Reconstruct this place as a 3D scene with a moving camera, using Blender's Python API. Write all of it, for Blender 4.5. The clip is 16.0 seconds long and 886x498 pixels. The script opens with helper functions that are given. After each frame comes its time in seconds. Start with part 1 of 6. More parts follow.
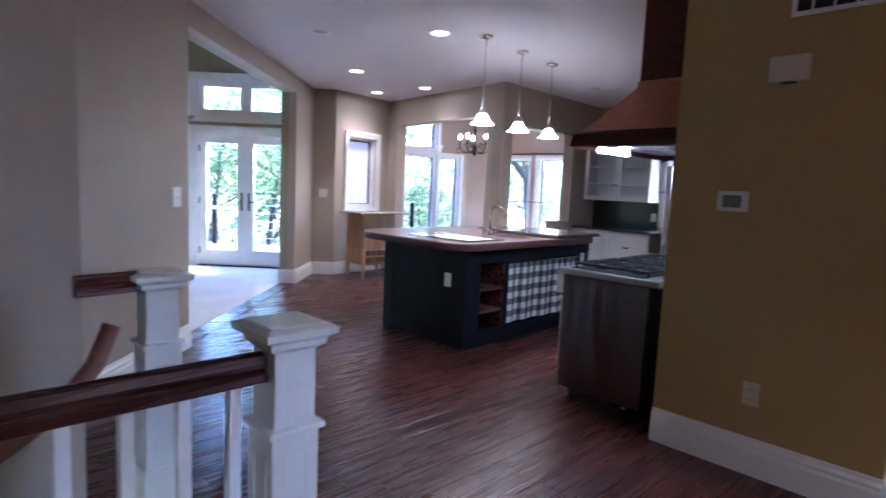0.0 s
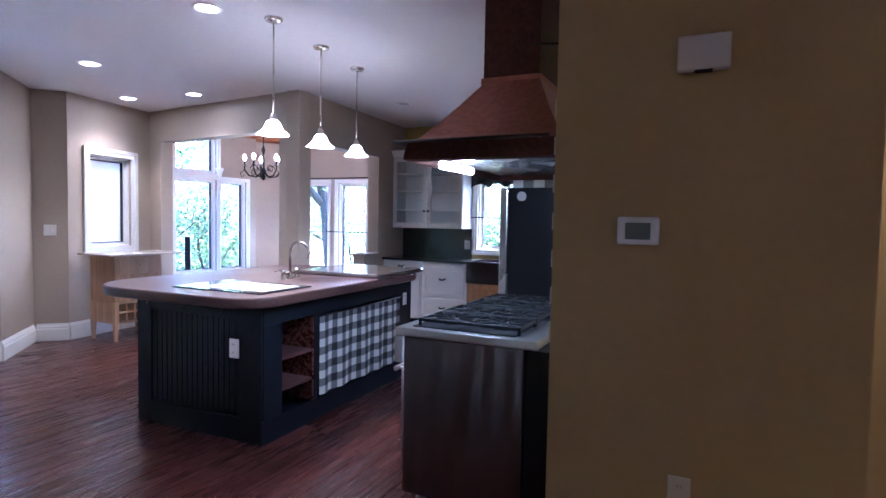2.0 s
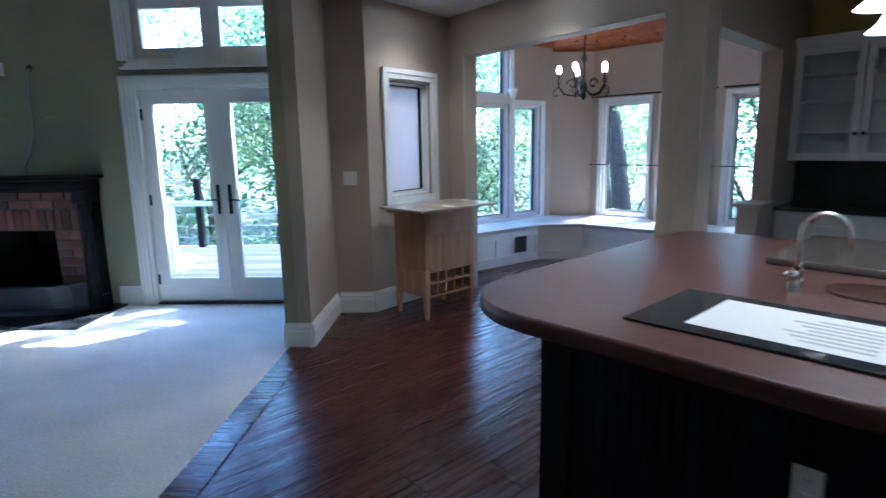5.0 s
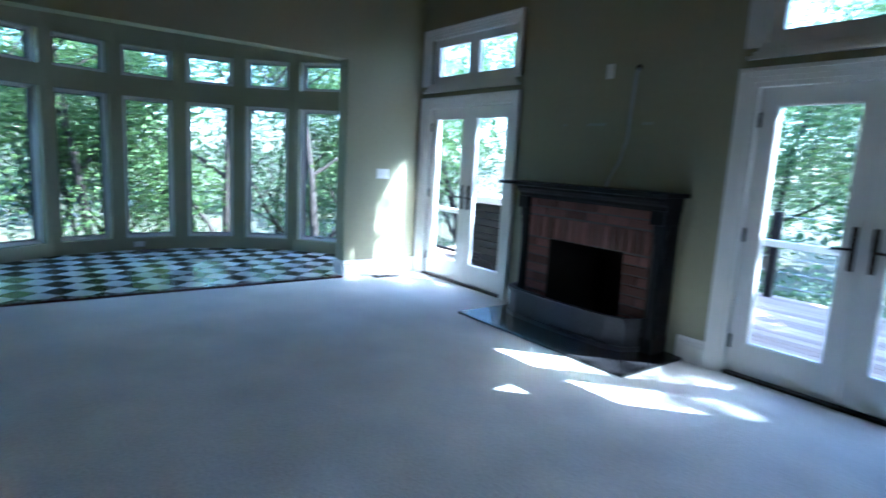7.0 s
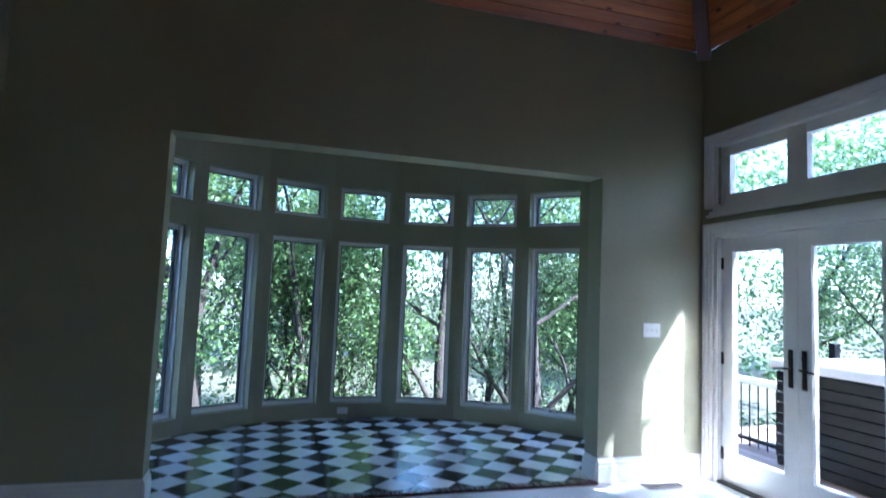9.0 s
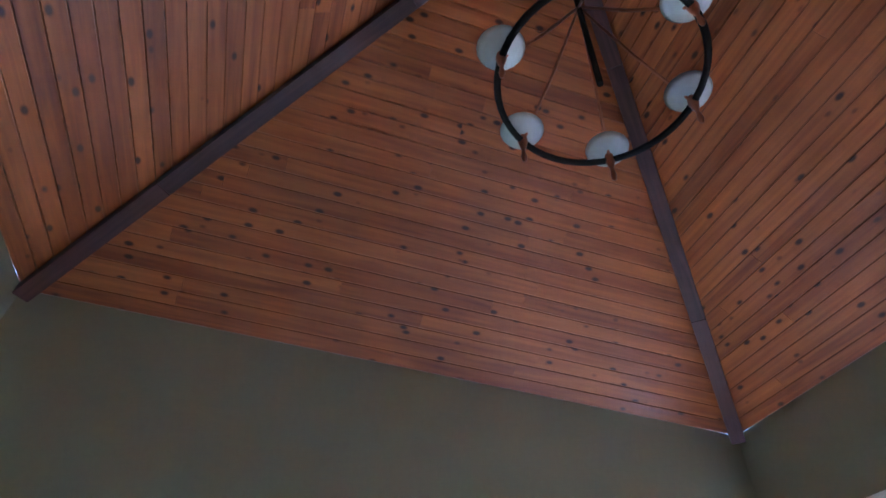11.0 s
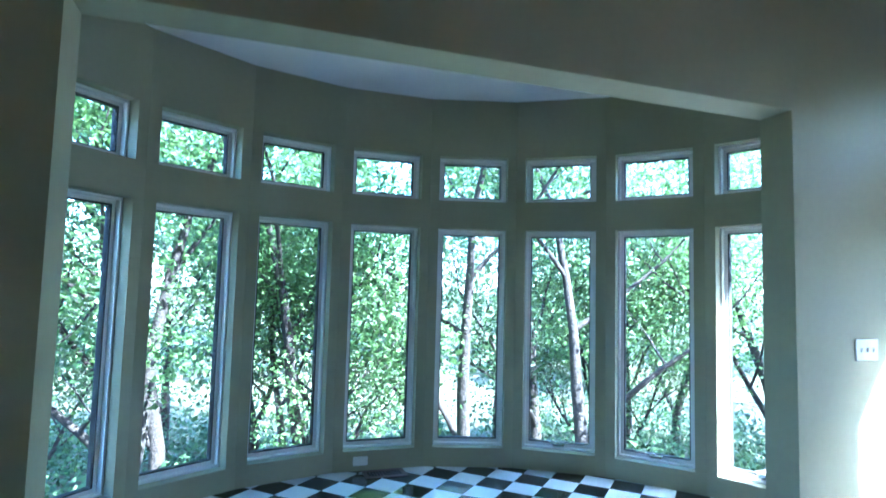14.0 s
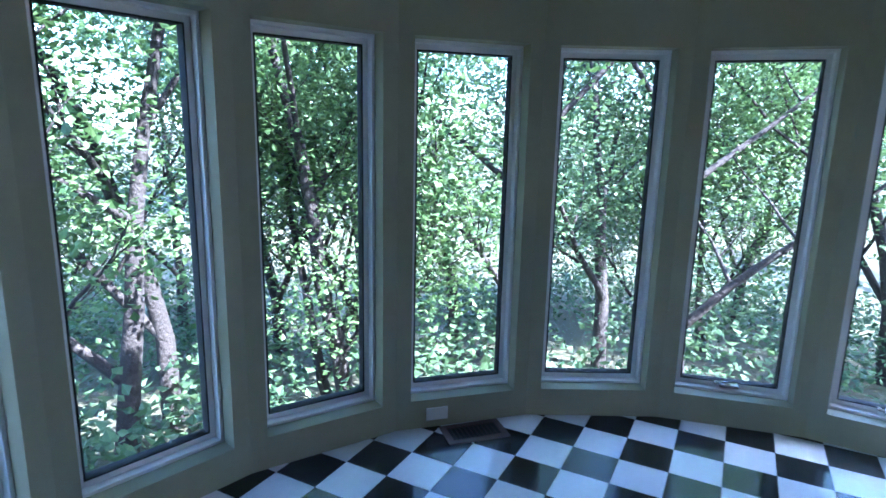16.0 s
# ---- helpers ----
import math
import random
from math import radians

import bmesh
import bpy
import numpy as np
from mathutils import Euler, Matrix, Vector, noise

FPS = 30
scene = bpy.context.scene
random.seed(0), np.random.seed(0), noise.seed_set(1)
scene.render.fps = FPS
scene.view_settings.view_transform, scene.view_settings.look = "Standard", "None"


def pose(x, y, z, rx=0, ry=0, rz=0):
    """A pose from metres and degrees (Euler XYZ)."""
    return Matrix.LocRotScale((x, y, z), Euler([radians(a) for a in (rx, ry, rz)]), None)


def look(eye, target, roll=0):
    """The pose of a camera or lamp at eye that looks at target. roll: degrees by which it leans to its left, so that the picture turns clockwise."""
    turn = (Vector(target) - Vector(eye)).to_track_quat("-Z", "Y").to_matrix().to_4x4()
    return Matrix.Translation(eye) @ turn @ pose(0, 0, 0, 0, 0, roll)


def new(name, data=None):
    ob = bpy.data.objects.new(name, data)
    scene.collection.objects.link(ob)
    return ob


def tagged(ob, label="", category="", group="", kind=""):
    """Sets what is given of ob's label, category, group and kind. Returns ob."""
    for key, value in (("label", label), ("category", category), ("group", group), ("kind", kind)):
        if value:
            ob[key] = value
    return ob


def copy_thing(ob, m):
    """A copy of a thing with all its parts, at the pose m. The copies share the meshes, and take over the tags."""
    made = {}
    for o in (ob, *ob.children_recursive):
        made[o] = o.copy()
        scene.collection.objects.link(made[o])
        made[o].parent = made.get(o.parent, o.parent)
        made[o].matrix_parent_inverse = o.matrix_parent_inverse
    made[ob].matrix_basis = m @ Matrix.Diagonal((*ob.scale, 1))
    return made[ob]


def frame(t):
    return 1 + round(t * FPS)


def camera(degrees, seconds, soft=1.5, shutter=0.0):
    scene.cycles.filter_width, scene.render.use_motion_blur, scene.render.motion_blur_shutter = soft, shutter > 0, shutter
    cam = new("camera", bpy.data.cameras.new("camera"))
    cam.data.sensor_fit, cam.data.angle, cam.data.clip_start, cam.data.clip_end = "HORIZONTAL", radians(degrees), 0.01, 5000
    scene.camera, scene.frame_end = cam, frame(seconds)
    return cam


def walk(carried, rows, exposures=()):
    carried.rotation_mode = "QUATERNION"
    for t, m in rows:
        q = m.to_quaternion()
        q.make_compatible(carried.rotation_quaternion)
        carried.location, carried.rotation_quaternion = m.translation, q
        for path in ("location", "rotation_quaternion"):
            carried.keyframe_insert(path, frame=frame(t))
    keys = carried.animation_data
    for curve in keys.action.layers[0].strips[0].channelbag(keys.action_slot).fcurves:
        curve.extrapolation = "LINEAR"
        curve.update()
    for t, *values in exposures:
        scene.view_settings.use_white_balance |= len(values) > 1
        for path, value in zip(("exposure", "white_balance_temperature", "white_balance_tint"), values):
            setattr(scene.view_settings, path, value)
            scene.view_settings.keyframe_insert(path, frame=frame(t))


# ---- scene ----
cam = camera(76.1, 16.0, shutter=0.3)
PATH = [
    (0, (0.268, 0.668, 1.383), (0.242, 2.657, 1.167), 2.6),
    (0.5, (0.277, 0.883, 1.392), (0.637, 2.841, 1.206), 2.3),
    (1, (0.285, 1.156, 1.403), (0.832, 3.073, 1.242), 1.3),
    (1.5, (0.267, 1.47, 1.413), (0.911, 3.36, 1.302), 1.2),
    (2, (0.292, 1.835, 1.403), (0.966, 3.715, 1.304), 1.1),
    (2.5, (0.264, 2.221, 1.389), (0.941, 4.098, 1.258), 1.3),
    (3, (0.17, 2.593, 1.392), (0.807, 4.48, 1.209), 1.1),
    (5.5, (-0.876, 4.493, 1.528), (-1.231, 6.424, 1.146), -0.6),
    (6, (-1.11, 4.811, 1.532), (-1.77, 6.664, 1.173), 0.7),
    (6.5, (-1.402, 5.113, 1.455), (-2.501, 6.759, 1.165), 2.4),
    (7, (-1.768, 5.316, 1.423), (-3.342, 6.512, 1.116), 3.2),
    (7.5, (-2.224, 5.496, 1.374), (-4.038, 6.273, 1.047), 2.8),
    (8, (-2.659, 5.639, 1.378), (-4.553, 6.237, 1.139), 2.4),
    (8.5, (-3.141, 5.732, 1.421), (-5.055, 6.302, 1.32), 2.5),
    (9, (-3.589, 5.791, 1.454), (-5.503, 6.348, 1.616), 2.4),
    (9.5, (-3.935, 5.831, 1.484), (-5.798, 6.354, 1.991), 2.6),
    (10, (-4.123, 5.861, 1.547), (-5.876, 6.326, 2.389), 3.1),
    (11.3, (-4.22, 5.90, 1.54), (-5.580, 6.262, 2.960), 3.6),
    (12.3, (-4.30, 5.93, 1.53), (-5.740, 6.306, 2.865), 3.8),
    (12.5, (-4.376, 5.935, 1.524), (-5.884, 6.328, 2.777), 3.7),
    (13, (-4.740, 5.829, 1.490), (-6.464, 6.369, 2.348), 2.5),
    (13.5, (-5.147, 5.754, 1.478), (-6.991, 6.369, 1.947), 1.6),
    (14, (-5.533, 5.699, 1.485), (-7.424, 6.333, 1.635), 1.5),
    (14.5, (-6.023, 5.679, 1.486), (-7.917, 6.319, 1.416), 1.6),
    (15, (-6.529, 5.680, 1.501), (-8.418, 6.303, 1.288), 1.6),
    (15.5, (-7.005, 5.703, 1.532), (-8.883, 6.309, 1.205), 1.5),
    (16, (-7.484, 5.769, 1.575), (-9.355, 6.354, 1.180), 1.3),
]
EXPOSURES = [(0, 5.4, 4700, 22), (1.5, 5.65, 4450, 24), (3, 5.5, 4500, 22), (4.5, 4.6, 4500, 14), (5.5, 4.05, 4350, 2), (7, 3.85, 4450, 4), (9, 3.6, 4650, 14), (10, 4.05, 4750, 20), (12.5, 6.3, 4600, 22), (13.3, 5.4, 4550, 10), (14.0, 4.7, 4350, 2), (16, 4.15, 4600, 18)]
walk(cam, [(t, look(e, a, r)) for t, e, a, r in PATH], EXPOSURES)

# ---- light ----
world = bpy.data.worlds.new("sky")
scene.world = world
world.use_nodes = True
SKY = world.node_tree.nodes.new("ShaderNodeTexSky")
SKY.sky_type = "NISHITA"
SKY.sun_disc = False
SKY.sun_elevation = radians(45.5)
SKY.sun_rotation = radians(47)
BG = world.node_tree.nodes["Background"]
BG.inputs[1].default_value = 0.15
world.node_tree.links.new(SKY.outputs[0], BG.inputs[0])

sun = new("sun", bpy.data.lights.new("sun", "SUN"))
sun.data.energy, sun.data.angle, sun.data.color = 4.2, radians(0.53), (1, 0.93, 0.82)
sun.matrix_world = look((10, 9.2, 13.8), (0, 0, 0))


def spot_lamp(p, watts, size=1.9, colour=(1, 0.82, 0.6), radius=0.05):
    """A downlight or a bulb that shines down."""
    ob = new("lamp", bpy.data.lights.new("lamp", "SPOT"))
    ob.data.energy, ob.data.spot_size, ob.data.spot_blend, ob.data.color = watts, size, 0.6, colour
    ob.data.shadow_soft_size = radius
    ob.location = p
    return ob


# ---- materials ----
def mat(name, colour, rough=0.6, metal=0.0, vary=0.12, scale=6.0, bump=0.0, bump_scale=60.0, spec=0.5, per_piece=0.0, dist=0.01):
    """A plain surface with mottling at two scales, fine relief and a shade of its own for each piece."""
    m = bpy.data.materials.new(name)
    m.use_nodes = True
    nt = m.node_tree
    n, l = nt.nodes, nt.links
    b = n["Principled BSDF"]
    b.inputs["Roughness"].default_value, b.inputs["Metallic"].default_value = rough, metal
    b.inputs["Specular IOR Level"].default_value = spec
    tc = n.new("ShaderNodeTexCoord")
    big, fine = n.new("ShaderNodeTexNoise"), n.new("ShaderNodeTexNoise")
    big.inputs["Scale"].default_value, fine.inputs["Scale"].default_value = scale * 0.25, scale * 8
    big.inputs["Detail"].default_value = fine.inputs["Detail"].default_value = 4
    l.new(tc.outputs["Object"], big.inputs["Vector"])
    l.new(tc.outputs["Object"], fine.inputs["Vector"])
    add = n.new("ShaderNodeMath")
    add.operation = "ADD"
    l.new(big.outputs["Fac"], add.inputs[0])
    l.new(fine.outputs["Fac"], add.inputs[1])
    r = n.new("ShaderNodeMapRange")
    r.inputs["From Min"].default_value, r.inputs["From Max"].default_value = 0.6, 1.4
    r.inputs["To Min"].default_value, r.inputs["To Max"].default_value = 1 - vary, 1 + vary
    l.new(add.outputs[0], r.inputs["Value"])
    value = r.outputs[0]
    if per_piece:
        oi = n.new("ShaderNodeObjectInfo")
        p = n.new("ShaderNodeMapRange")
        p.inputs["To Min"].default_value, p.inputs["To Max"].default_value = 1 - per_piece, 1 + per_piece
        l.new(oi.outputs["Random"], p.inputs["Value"])
        mul = n.new("ShaderNodeMath")
        mul.operation = "MULTIPLY"
        l.new(value, mul.inputs[0])
        l.new(p.outputs[0], mul.inputs[1])
        value = mul.outputs[0]
    sc = n.new("ShaderNodeVectorMath")
    sc.operation = "SCALE"
    sc.inputs[0].default_value = colour
    l.new(value, sc.inputs["Scale"])
    l.new(sc.outputs[0], b.inputs["Base Color"])
    rr = n.new("ShaderNodeMapRange")
    rr.inputs["To Min"].default_value, rr.inputs["To Max"].default_value = max(0.02, rough - 0.12), min(1, rough + 0.12)
    l.new(big.outputs["Fac"], rr.inputs["Value"])
    l.new(rr.outputs[0], b.inputs["Roughness"])
    if bump:
        t = n.new("ShaderNodeTexNoise")
        t.inputs["Scale"].default_value, t.inputs["Detail"].default_value = bump_scale, 5
        l.new(tc.outputs["Object"], t.inputs["Vector"])
        bp = n.new("ShaderNodeBump")
        bp.inputs["Strength"].default_value, bp.inputs["Distance"].default_value = bump, dist
        l.new(t.outputs["Fac"], bp.inputs["Height"])
        l.new(bp.outputs[0], b.inputs["Normal"])
    return m


def wood(name, dark, light, rough=0.35, along="X", size=1.0, knots=0.0, piece=0.25, bump=0.1, worn=0.0, soft=0.0, knot_scale=1.5):
    """Grained wood: streaks along one axis, a tone for each board, knots where wanted."""
    m = bpy.data.materials.new(name)
    m.use_nodes = True
    n, l = m.node_tree.nodes, m.node_tree.links
    b = n["Principled BSDF"]
    tc, oi, geo = n.new("ShaderNodeTexCoord"), n.new("ShaderNodeObjectInfo"), n.new("ShaderNodeNewGeometry")
    rnd = n.new("ShaderNodeMath")
    rnd.operation = "ADD"
    l.new(oi.outputs["Random"], rnd.inputs[0])
    l.new(geo.outputs["Random Per Island"], rnd.inputs[1])
    fr = n.new("ShaderNodeMath")
    fr.operation = "FRACT"
    l.new(rnd.outputs[0], fr.inputs[0])
    off = n.new("ShaderNodeVectorMath")
    off.operation = "SCALE"
    off.inputs[0].default_value = (37, 53, 19)
    l.new(fr.outputs[0], off.inputs["Scale"])
    mp = n.new("ShaderNodeMapping")
    s = {"X": (1.2, 22, 22), "Y": (22, 1.2, 22), "Z": (22, 22, 1.2)}[along]
    mp.inputs["Scale"].default_value = [v * size for v in s]
    l.new(tc.outputs["Object"], mp.inputs["Vector"])
    l.new(off.outputs[0], mp.inputs["Location"])
    g = n.new("ShaderNodeTexNoise")
    g.inputs["Scale"].default_value, g.inputs["Detail"].default_value, g.inputs["Distortion"].default_value = 1.6, 6, 0.6
    l.new(mp.outputs[0], g.inputs["Vector"])
    tone = n.new("ShaderNodeMath")
    tone.operation = "MULTIPLY_ADD"
    tone.inputs[1].default_value = piece * 2
    l.new(fr.outputs[0], tone.inputs[0])
    l.new(g.outputs["Fac"], tone.inputs[2])
    shift = n.new("ShaderNodeMath")
    shift.operation = "SUBTRACT"
    shift.inputs[1].default_value = piece
    l.new(tone.outputs[0], shift.inputs[0])
    ramp = n.new("ShaderNodeValToRGB")
    ramp.color_ramp.elements[0].position, ramp.color_ramp.elements[1].position = 0.25 - soft, 0.75 + soft
    ramp.color_ramp.elements[0].color, ramp.color_ramp.elements[1].color = (*dark, 1), (*light, 1)
    l.new(shift.outputs[0], ramp.inputs[0])
    colour = ramp.outputs[0]
    if knots:
        km = n.new("ShaderNodeMapping")
        km.inputs["Scale"].default_value = {"X": (2.0, 3.6, 3.6), "Y": (3.6, 2.0, 3.6), "Z": (3.6, 3.6, 2.0)}[along]
        l.new(tc.outputs["Object"], km.inputs["Vector"])
        l.new(off.outputs[0], km.inputs["Location"])
        v = n.new("ShaderNodeTexVoronoi")
        v.inputs["Scale"].default_value = knot_scale
        l.new(km.outputs[0], v.inputs["Vector"])
        kr = n.new("ShaderNodeMapRange")
        kr.inputs["From Min"].default_value, kr.inputs["From Max"].default_value = knots * 0.5, knots
        l.new(v.outputs["Distance"], kr.inputs["Value"])
        mix = n.new("ShaderNodeMix")
        mix.data_type = "RGBA"
        mix.inputs[6].default_value = (0.05, 0.015, 0.006, 1)
        l.new(kr.outputs[0], mix.inputs[0])
        l.new(colour, mix.inputs[7])
        colour = mix.outputs[2]
    l.new(colour, b.inputs["Base Color"])
    rr = n.new("ShaderNodeMapRange")
    rr.inputs["To Min"].default_value, rr.inputs["To Max"].default_value = rough - 0.1, rough + 0.15
    l.new(g.outputs["Fac"], rr.inputs["Value"])
    l.new(rr.outputs[0], b.inputs["Roughness"])
    bp = n.new("ShaderNodeBump")
    bp.inputs["Strength"].default_value, bp.inputs["Distance"].default_value = bump, 0.004
    h = g.outputs["Fac"]
    if worn:
        wv = n.new("ShaderNodeTexNoise")
        wv.inputs["Scale"].default_value = 1.0
        wm = n.new("ShaderNodeMapping")
        wm.inputs["Scale"].default_value = {"X": (14, 5, 5), "Y": (5, 14, 5), "Z": (5, 5, 14)}[along]
        l.new(tc.outputs["Object"], wm.inputs["Vector"])
        l.new(off.outputs[0], wm.inputs["Location"])
        l.new(wm.outputs[0], wv.inputs["Vector"])
        wa = n.new("ShaderNodeMath")
        wa.operation = "MULTIPLY_ADD"
        wa.inputs[1].default_value = worn
        l.new(wv.outputs["Fac"], wa.inputs[0])
        l.new(h, wa.inputs[2])
        h = wa.outputs[0]
    l.new(h, bp.inputs["Height"])
    l.new(bp.outputs[0], b.inputs["Normal"])
    return m


def glow(name, colour, strength):
    m = bpy.data.materials.new(name)
    m.use_nodes = True
    b = m.node_tree.nodes["Principled BSDF"]
    b.inputs["Base Color"].default_value = (*colour, 1)
    b.inputs["Emission Color"].default_value, b.inputs["Emission Strength"].default_value = (*colour, 1), strength
    return m


def clear(name, tint=(1, 1, 1), rough=0.0):
    m = bpy.data.materials.new(name)
    m.use_nodes = True
    b = m.node_tree.nodes["Principled BSDF"]
    b.inputs["Base Color"].default_value = (*tint, 1)
    b.inputs["Roughness"].default_value, b.inputs["Transmission Weight"].default_value = rough, 1
    b.inputs["IOR"].default_value = 1.1
    return m


def leafy(name, a, bcol):
    m = bpy.data.materials.new(name)
    m.use_nodes = True
    n, l = m.node_tree.nodes, m.node_tree.links
    b = n["Principled BSDF"]
    geo = n.new("ShaderNodeNewGeometry")
    ramp = n.new("ShaderNodeValToRGB")
    ramp.color_ramp.elements[0].color, ramp.color_ramp.elements[1].color = (*a, 1), (*bcol, 1)
    l.new(geo.outputs["Random Per Island"], ramp.inputs[0])
    l.new(ramp.outputs[0], b.inputs["Base Color"])
    b.inputs["Roughness"].default_value = 0.5
    tr = n.new("ShaderNodeBsdfTranslucent")
    l.new(ramp.outputs[0], tr.inputs["Color"])
    mx = n.new("ShaderNodeMixShader")
    mx.inputs[0].default_value = 0.45
    l.new(b.outputs[0], mx.inputs[1])
    l.new(tr.outputs[0], mx.inputs[2])
    l.new(mx.outputs[0], n["Material Output"].inputs[0])
    return m


OLIVE = mat("olive wall paint", (0.30, 0.285, 0.18), 0.55, vary=0.05, scale=3, bump=0.06, bump_scale=140)
GREIGE = mat("greige wall paint", (0.40, 0.33, 0.26), 0.55, vary=0.05, scale=3, bump=0.06, bump_scale=140)
MUSTARD = mat("mustard wall paint", (0.40, 0.27, 0.09), 0.5, vary=0.06, scale=3, bump=0.06, bump_scale=140)
WHITE = mat("white trim paint", (0.78, 0.77, 0.74), 0.35, vary=0.04, scale=8, bump=0.03, bump_scale=50)
CEIL = mat("white ceiling paint", (0.72, 0.70, 0.70), 0.8, vary=0.03, scale=3, bump=0.08, bump_scale=200)
CARPET = mat("pale grey carpet", (0.70, 0.68, 0.645), 0.95, vary=0.26, scale=7, bump=0.6, bump_scale=75, spec=0.1, dist=0.02)
CARPET.node_tree.nodes["Principled BSDF"].inputs["Sheen Weight"].default_value = 0.6
HARDWOOD = wood("dark red hardwood", (0.024, 0.007, 0.0055), (0.088, 0.025, 0.019), 0.25, piece=0.16, bump=0.28, worn=1.6, soft=0.25)
HARDWOOD.node_tree.nodes["Principled BSDF"].inputs["Specular IOR Level"].default_value = 0.3
PINE = wood("knotty pine", (0.20, 0.050, 0.012), (0.56, 0.175, 0.038), 0.42, knots=0.20, piece=0.16, bump=0.12, size=0.7, knot_scale=2.6, soft=0.08)
BEAM = wood("dark stained beam", (0.045, 0.016, 0.014), (0.11, 0.045, 0.04), 0.5, bump=0.3)
RAILWOOD = wood("mahogany rail", (0.05, 0.014, 0.010), (0.14, 0.045, 0.03), 0.25)
OAK = wood("honey oak", (0.22, 0.10, 0.035), (0.42, 0.22, 0.09), 0.4, along="Z")
BIRCH = wood("pale varnished wood", (0.30, 0.17, 0.09), (0.50, 0.32, 0.19), 0.4, along="Z", size=0.6)
BLACK = mat("black paint", (0.007, 0.0065, 0.008), 0.45, spec=0.16, vary=0.3, scale=6, bump=0.1, bump_scale=40)
NAVY = mat("dark blue cabinet paint", (0.006, 0.0075, 0.012), 0.5, spec=0.16, vary=0.25, scale=6, bump=0.1, bump_scale=50)
IRON = mat("cast iron", (0.009, 0.009, 0.010), 0.6, spec=0.2, vary=0.3, scale=20, bump=0.3, bump_scale=120)
BRONZE = mat("dark bronze", (0.03, 0.022, 0.018), 0.4, metal=0.7, vary=0.2)
STEEL = mat("brushed steel", (0.50, 0.48, 0.46), 0.28, metal=1.0, vary=0.06, scale=4, bump=0.03, bump_scale=30)
RIPPLED = mat("rippled sheet steel", (0.15, 0.13, 0.125), 0.30, metal=1.0, vary=0.10, scale=4)
rn, rl = RIPPLED.node_tree.nodes, RIPPLED.node_tree.links
rc, rw, rb = rn.new("ShaderNodeTexCoord"), rn.new("ShaderNodeTexWave"), rn.new("ShaderNodeBump")
rm = rn.new("ShaderNodeMapping")
rm.inputs["Scale"].default_value = (1, 1, 0.06)
rw.bands_direction = "DIAGONAL"
rw.inputs["Scale"].default_value, rw.inputs["Distortion"].default_value, rw.inputs["Detail"].default_value = 6.0, 2.0, 1.0
rb.inputs["Strength"].default_value, rb.inputs["Distance"].default_value = 0.35, 0.008
rl.new(rc.outputs["Object"], rm.inputs["Vector"])
rl.new(rm.outputs[0], rw.inputs["Vector"])
rl.new(rw.outputs["Fac"], rb.inputs["Height"])
rl.new(rb.outputs[0], rn["Principled BSDF"].inputs["Normal"])
NICKEL = mat("nickel", (0.60, 0.57, 0.52), 0.25, metal=1.0, vary=0.05)
COPPER = mat("aged copper", (0.46, 0.19, 0.11), 0.36, metal=1.0, vary=0.3, scale=4, bump=0.08, bump_scale=12)
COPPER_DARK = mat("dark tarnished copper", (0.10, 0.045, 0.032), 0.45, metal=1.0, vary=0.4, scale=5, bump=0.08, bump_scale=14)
COUNTER = mat("stained red concrete worktop", (0.10, 0.05, 0.043), 0.40, spec=0.3, vary=0.25, scale=5, bump=0.08, bump_scale=30)
GRANITE = mat("black granite", (0.02, 0.024, 0.022), 0.12, vary=0.5, scale=14)
SLATE = mat("dark slate hearth", (0.02, 0.02, 0.022), 0.25, vary=0.4, scale=6, bump=0.15, bump_scale=20)
BRICK = mat("red brick", (0.14, 0.062, 0.048), 0.85, vary=0.3, scale=10, bump=0.6, bump_scale=60, per_piece=0.45)
MORTAR = mat("grey mortar", (0.25, 0.23, 0.21), 0.95, vary=0.15, scale=20, bump=0.5, bump_scale=100)
SOOT = mat("sooty firebox", (0.012, 0.011, 0.010), 0.95, vary=0.4, scale=8, bump=0.3, bump_scale=40)
TILE_W = mat("white floor tile", (0.66, 0.67, 0.66), 0.16, vary=0.06, scale=5, bump=0.05, bump_scale=30, per_piece=0.05)
TILE_B = mat("black floor tile", (0.018, 0.02, 0.02), 0.16, vary=0.3, scale=5, bump=0.05, bump_scale=30, per_piece=0.3)
CREAM = mat("cream wall tile", (0.58, 0.52, 0.40), 0.4, vary=0.12, scale=10, bump=0.2, bump_scale=40, per_piece=0.12)
PLASTIC = mat("white plastic", (0.75, 0.74, 0.70), 0.35, vary=0.03)
IVORY = mat("ivory plastic", (0.62, 0.55, 0.38), 0.4, vary=0.03)
LCD = mat("grey display", (0.12, 0.14, 0.11), 0.2, vary=0.05)
VENTDARK = mat("dark duct", (0.02, 0.02, 0.02), 0.8, vary=0.2)
VENTBROWN = mat("brown floor grille", (0.11, 0.075, 0.06), 0.55, metal=0.1, vary=0.2)
GLASS = clear("window glass")
BULB = glow("warm bulb", (1, 0.82, 0.58), 6)
TUBE = glow("fluorescent tube", (0.95, 1, 0.95), 5)
SHADE = glow("lit alabaster glass", (1, 0.86, 0.66), 0.42)
CANLIT = glow("lit downlight", (1, 0.88, 0.70), 2.0)
FROST = clear("frosted glass", (0.95, 0.95, 0.95), 0.35)
BLIND = leafy("pinkish white window shade", (0.78, 0.72, 0.70), (0.80, 0.74, 0.72))
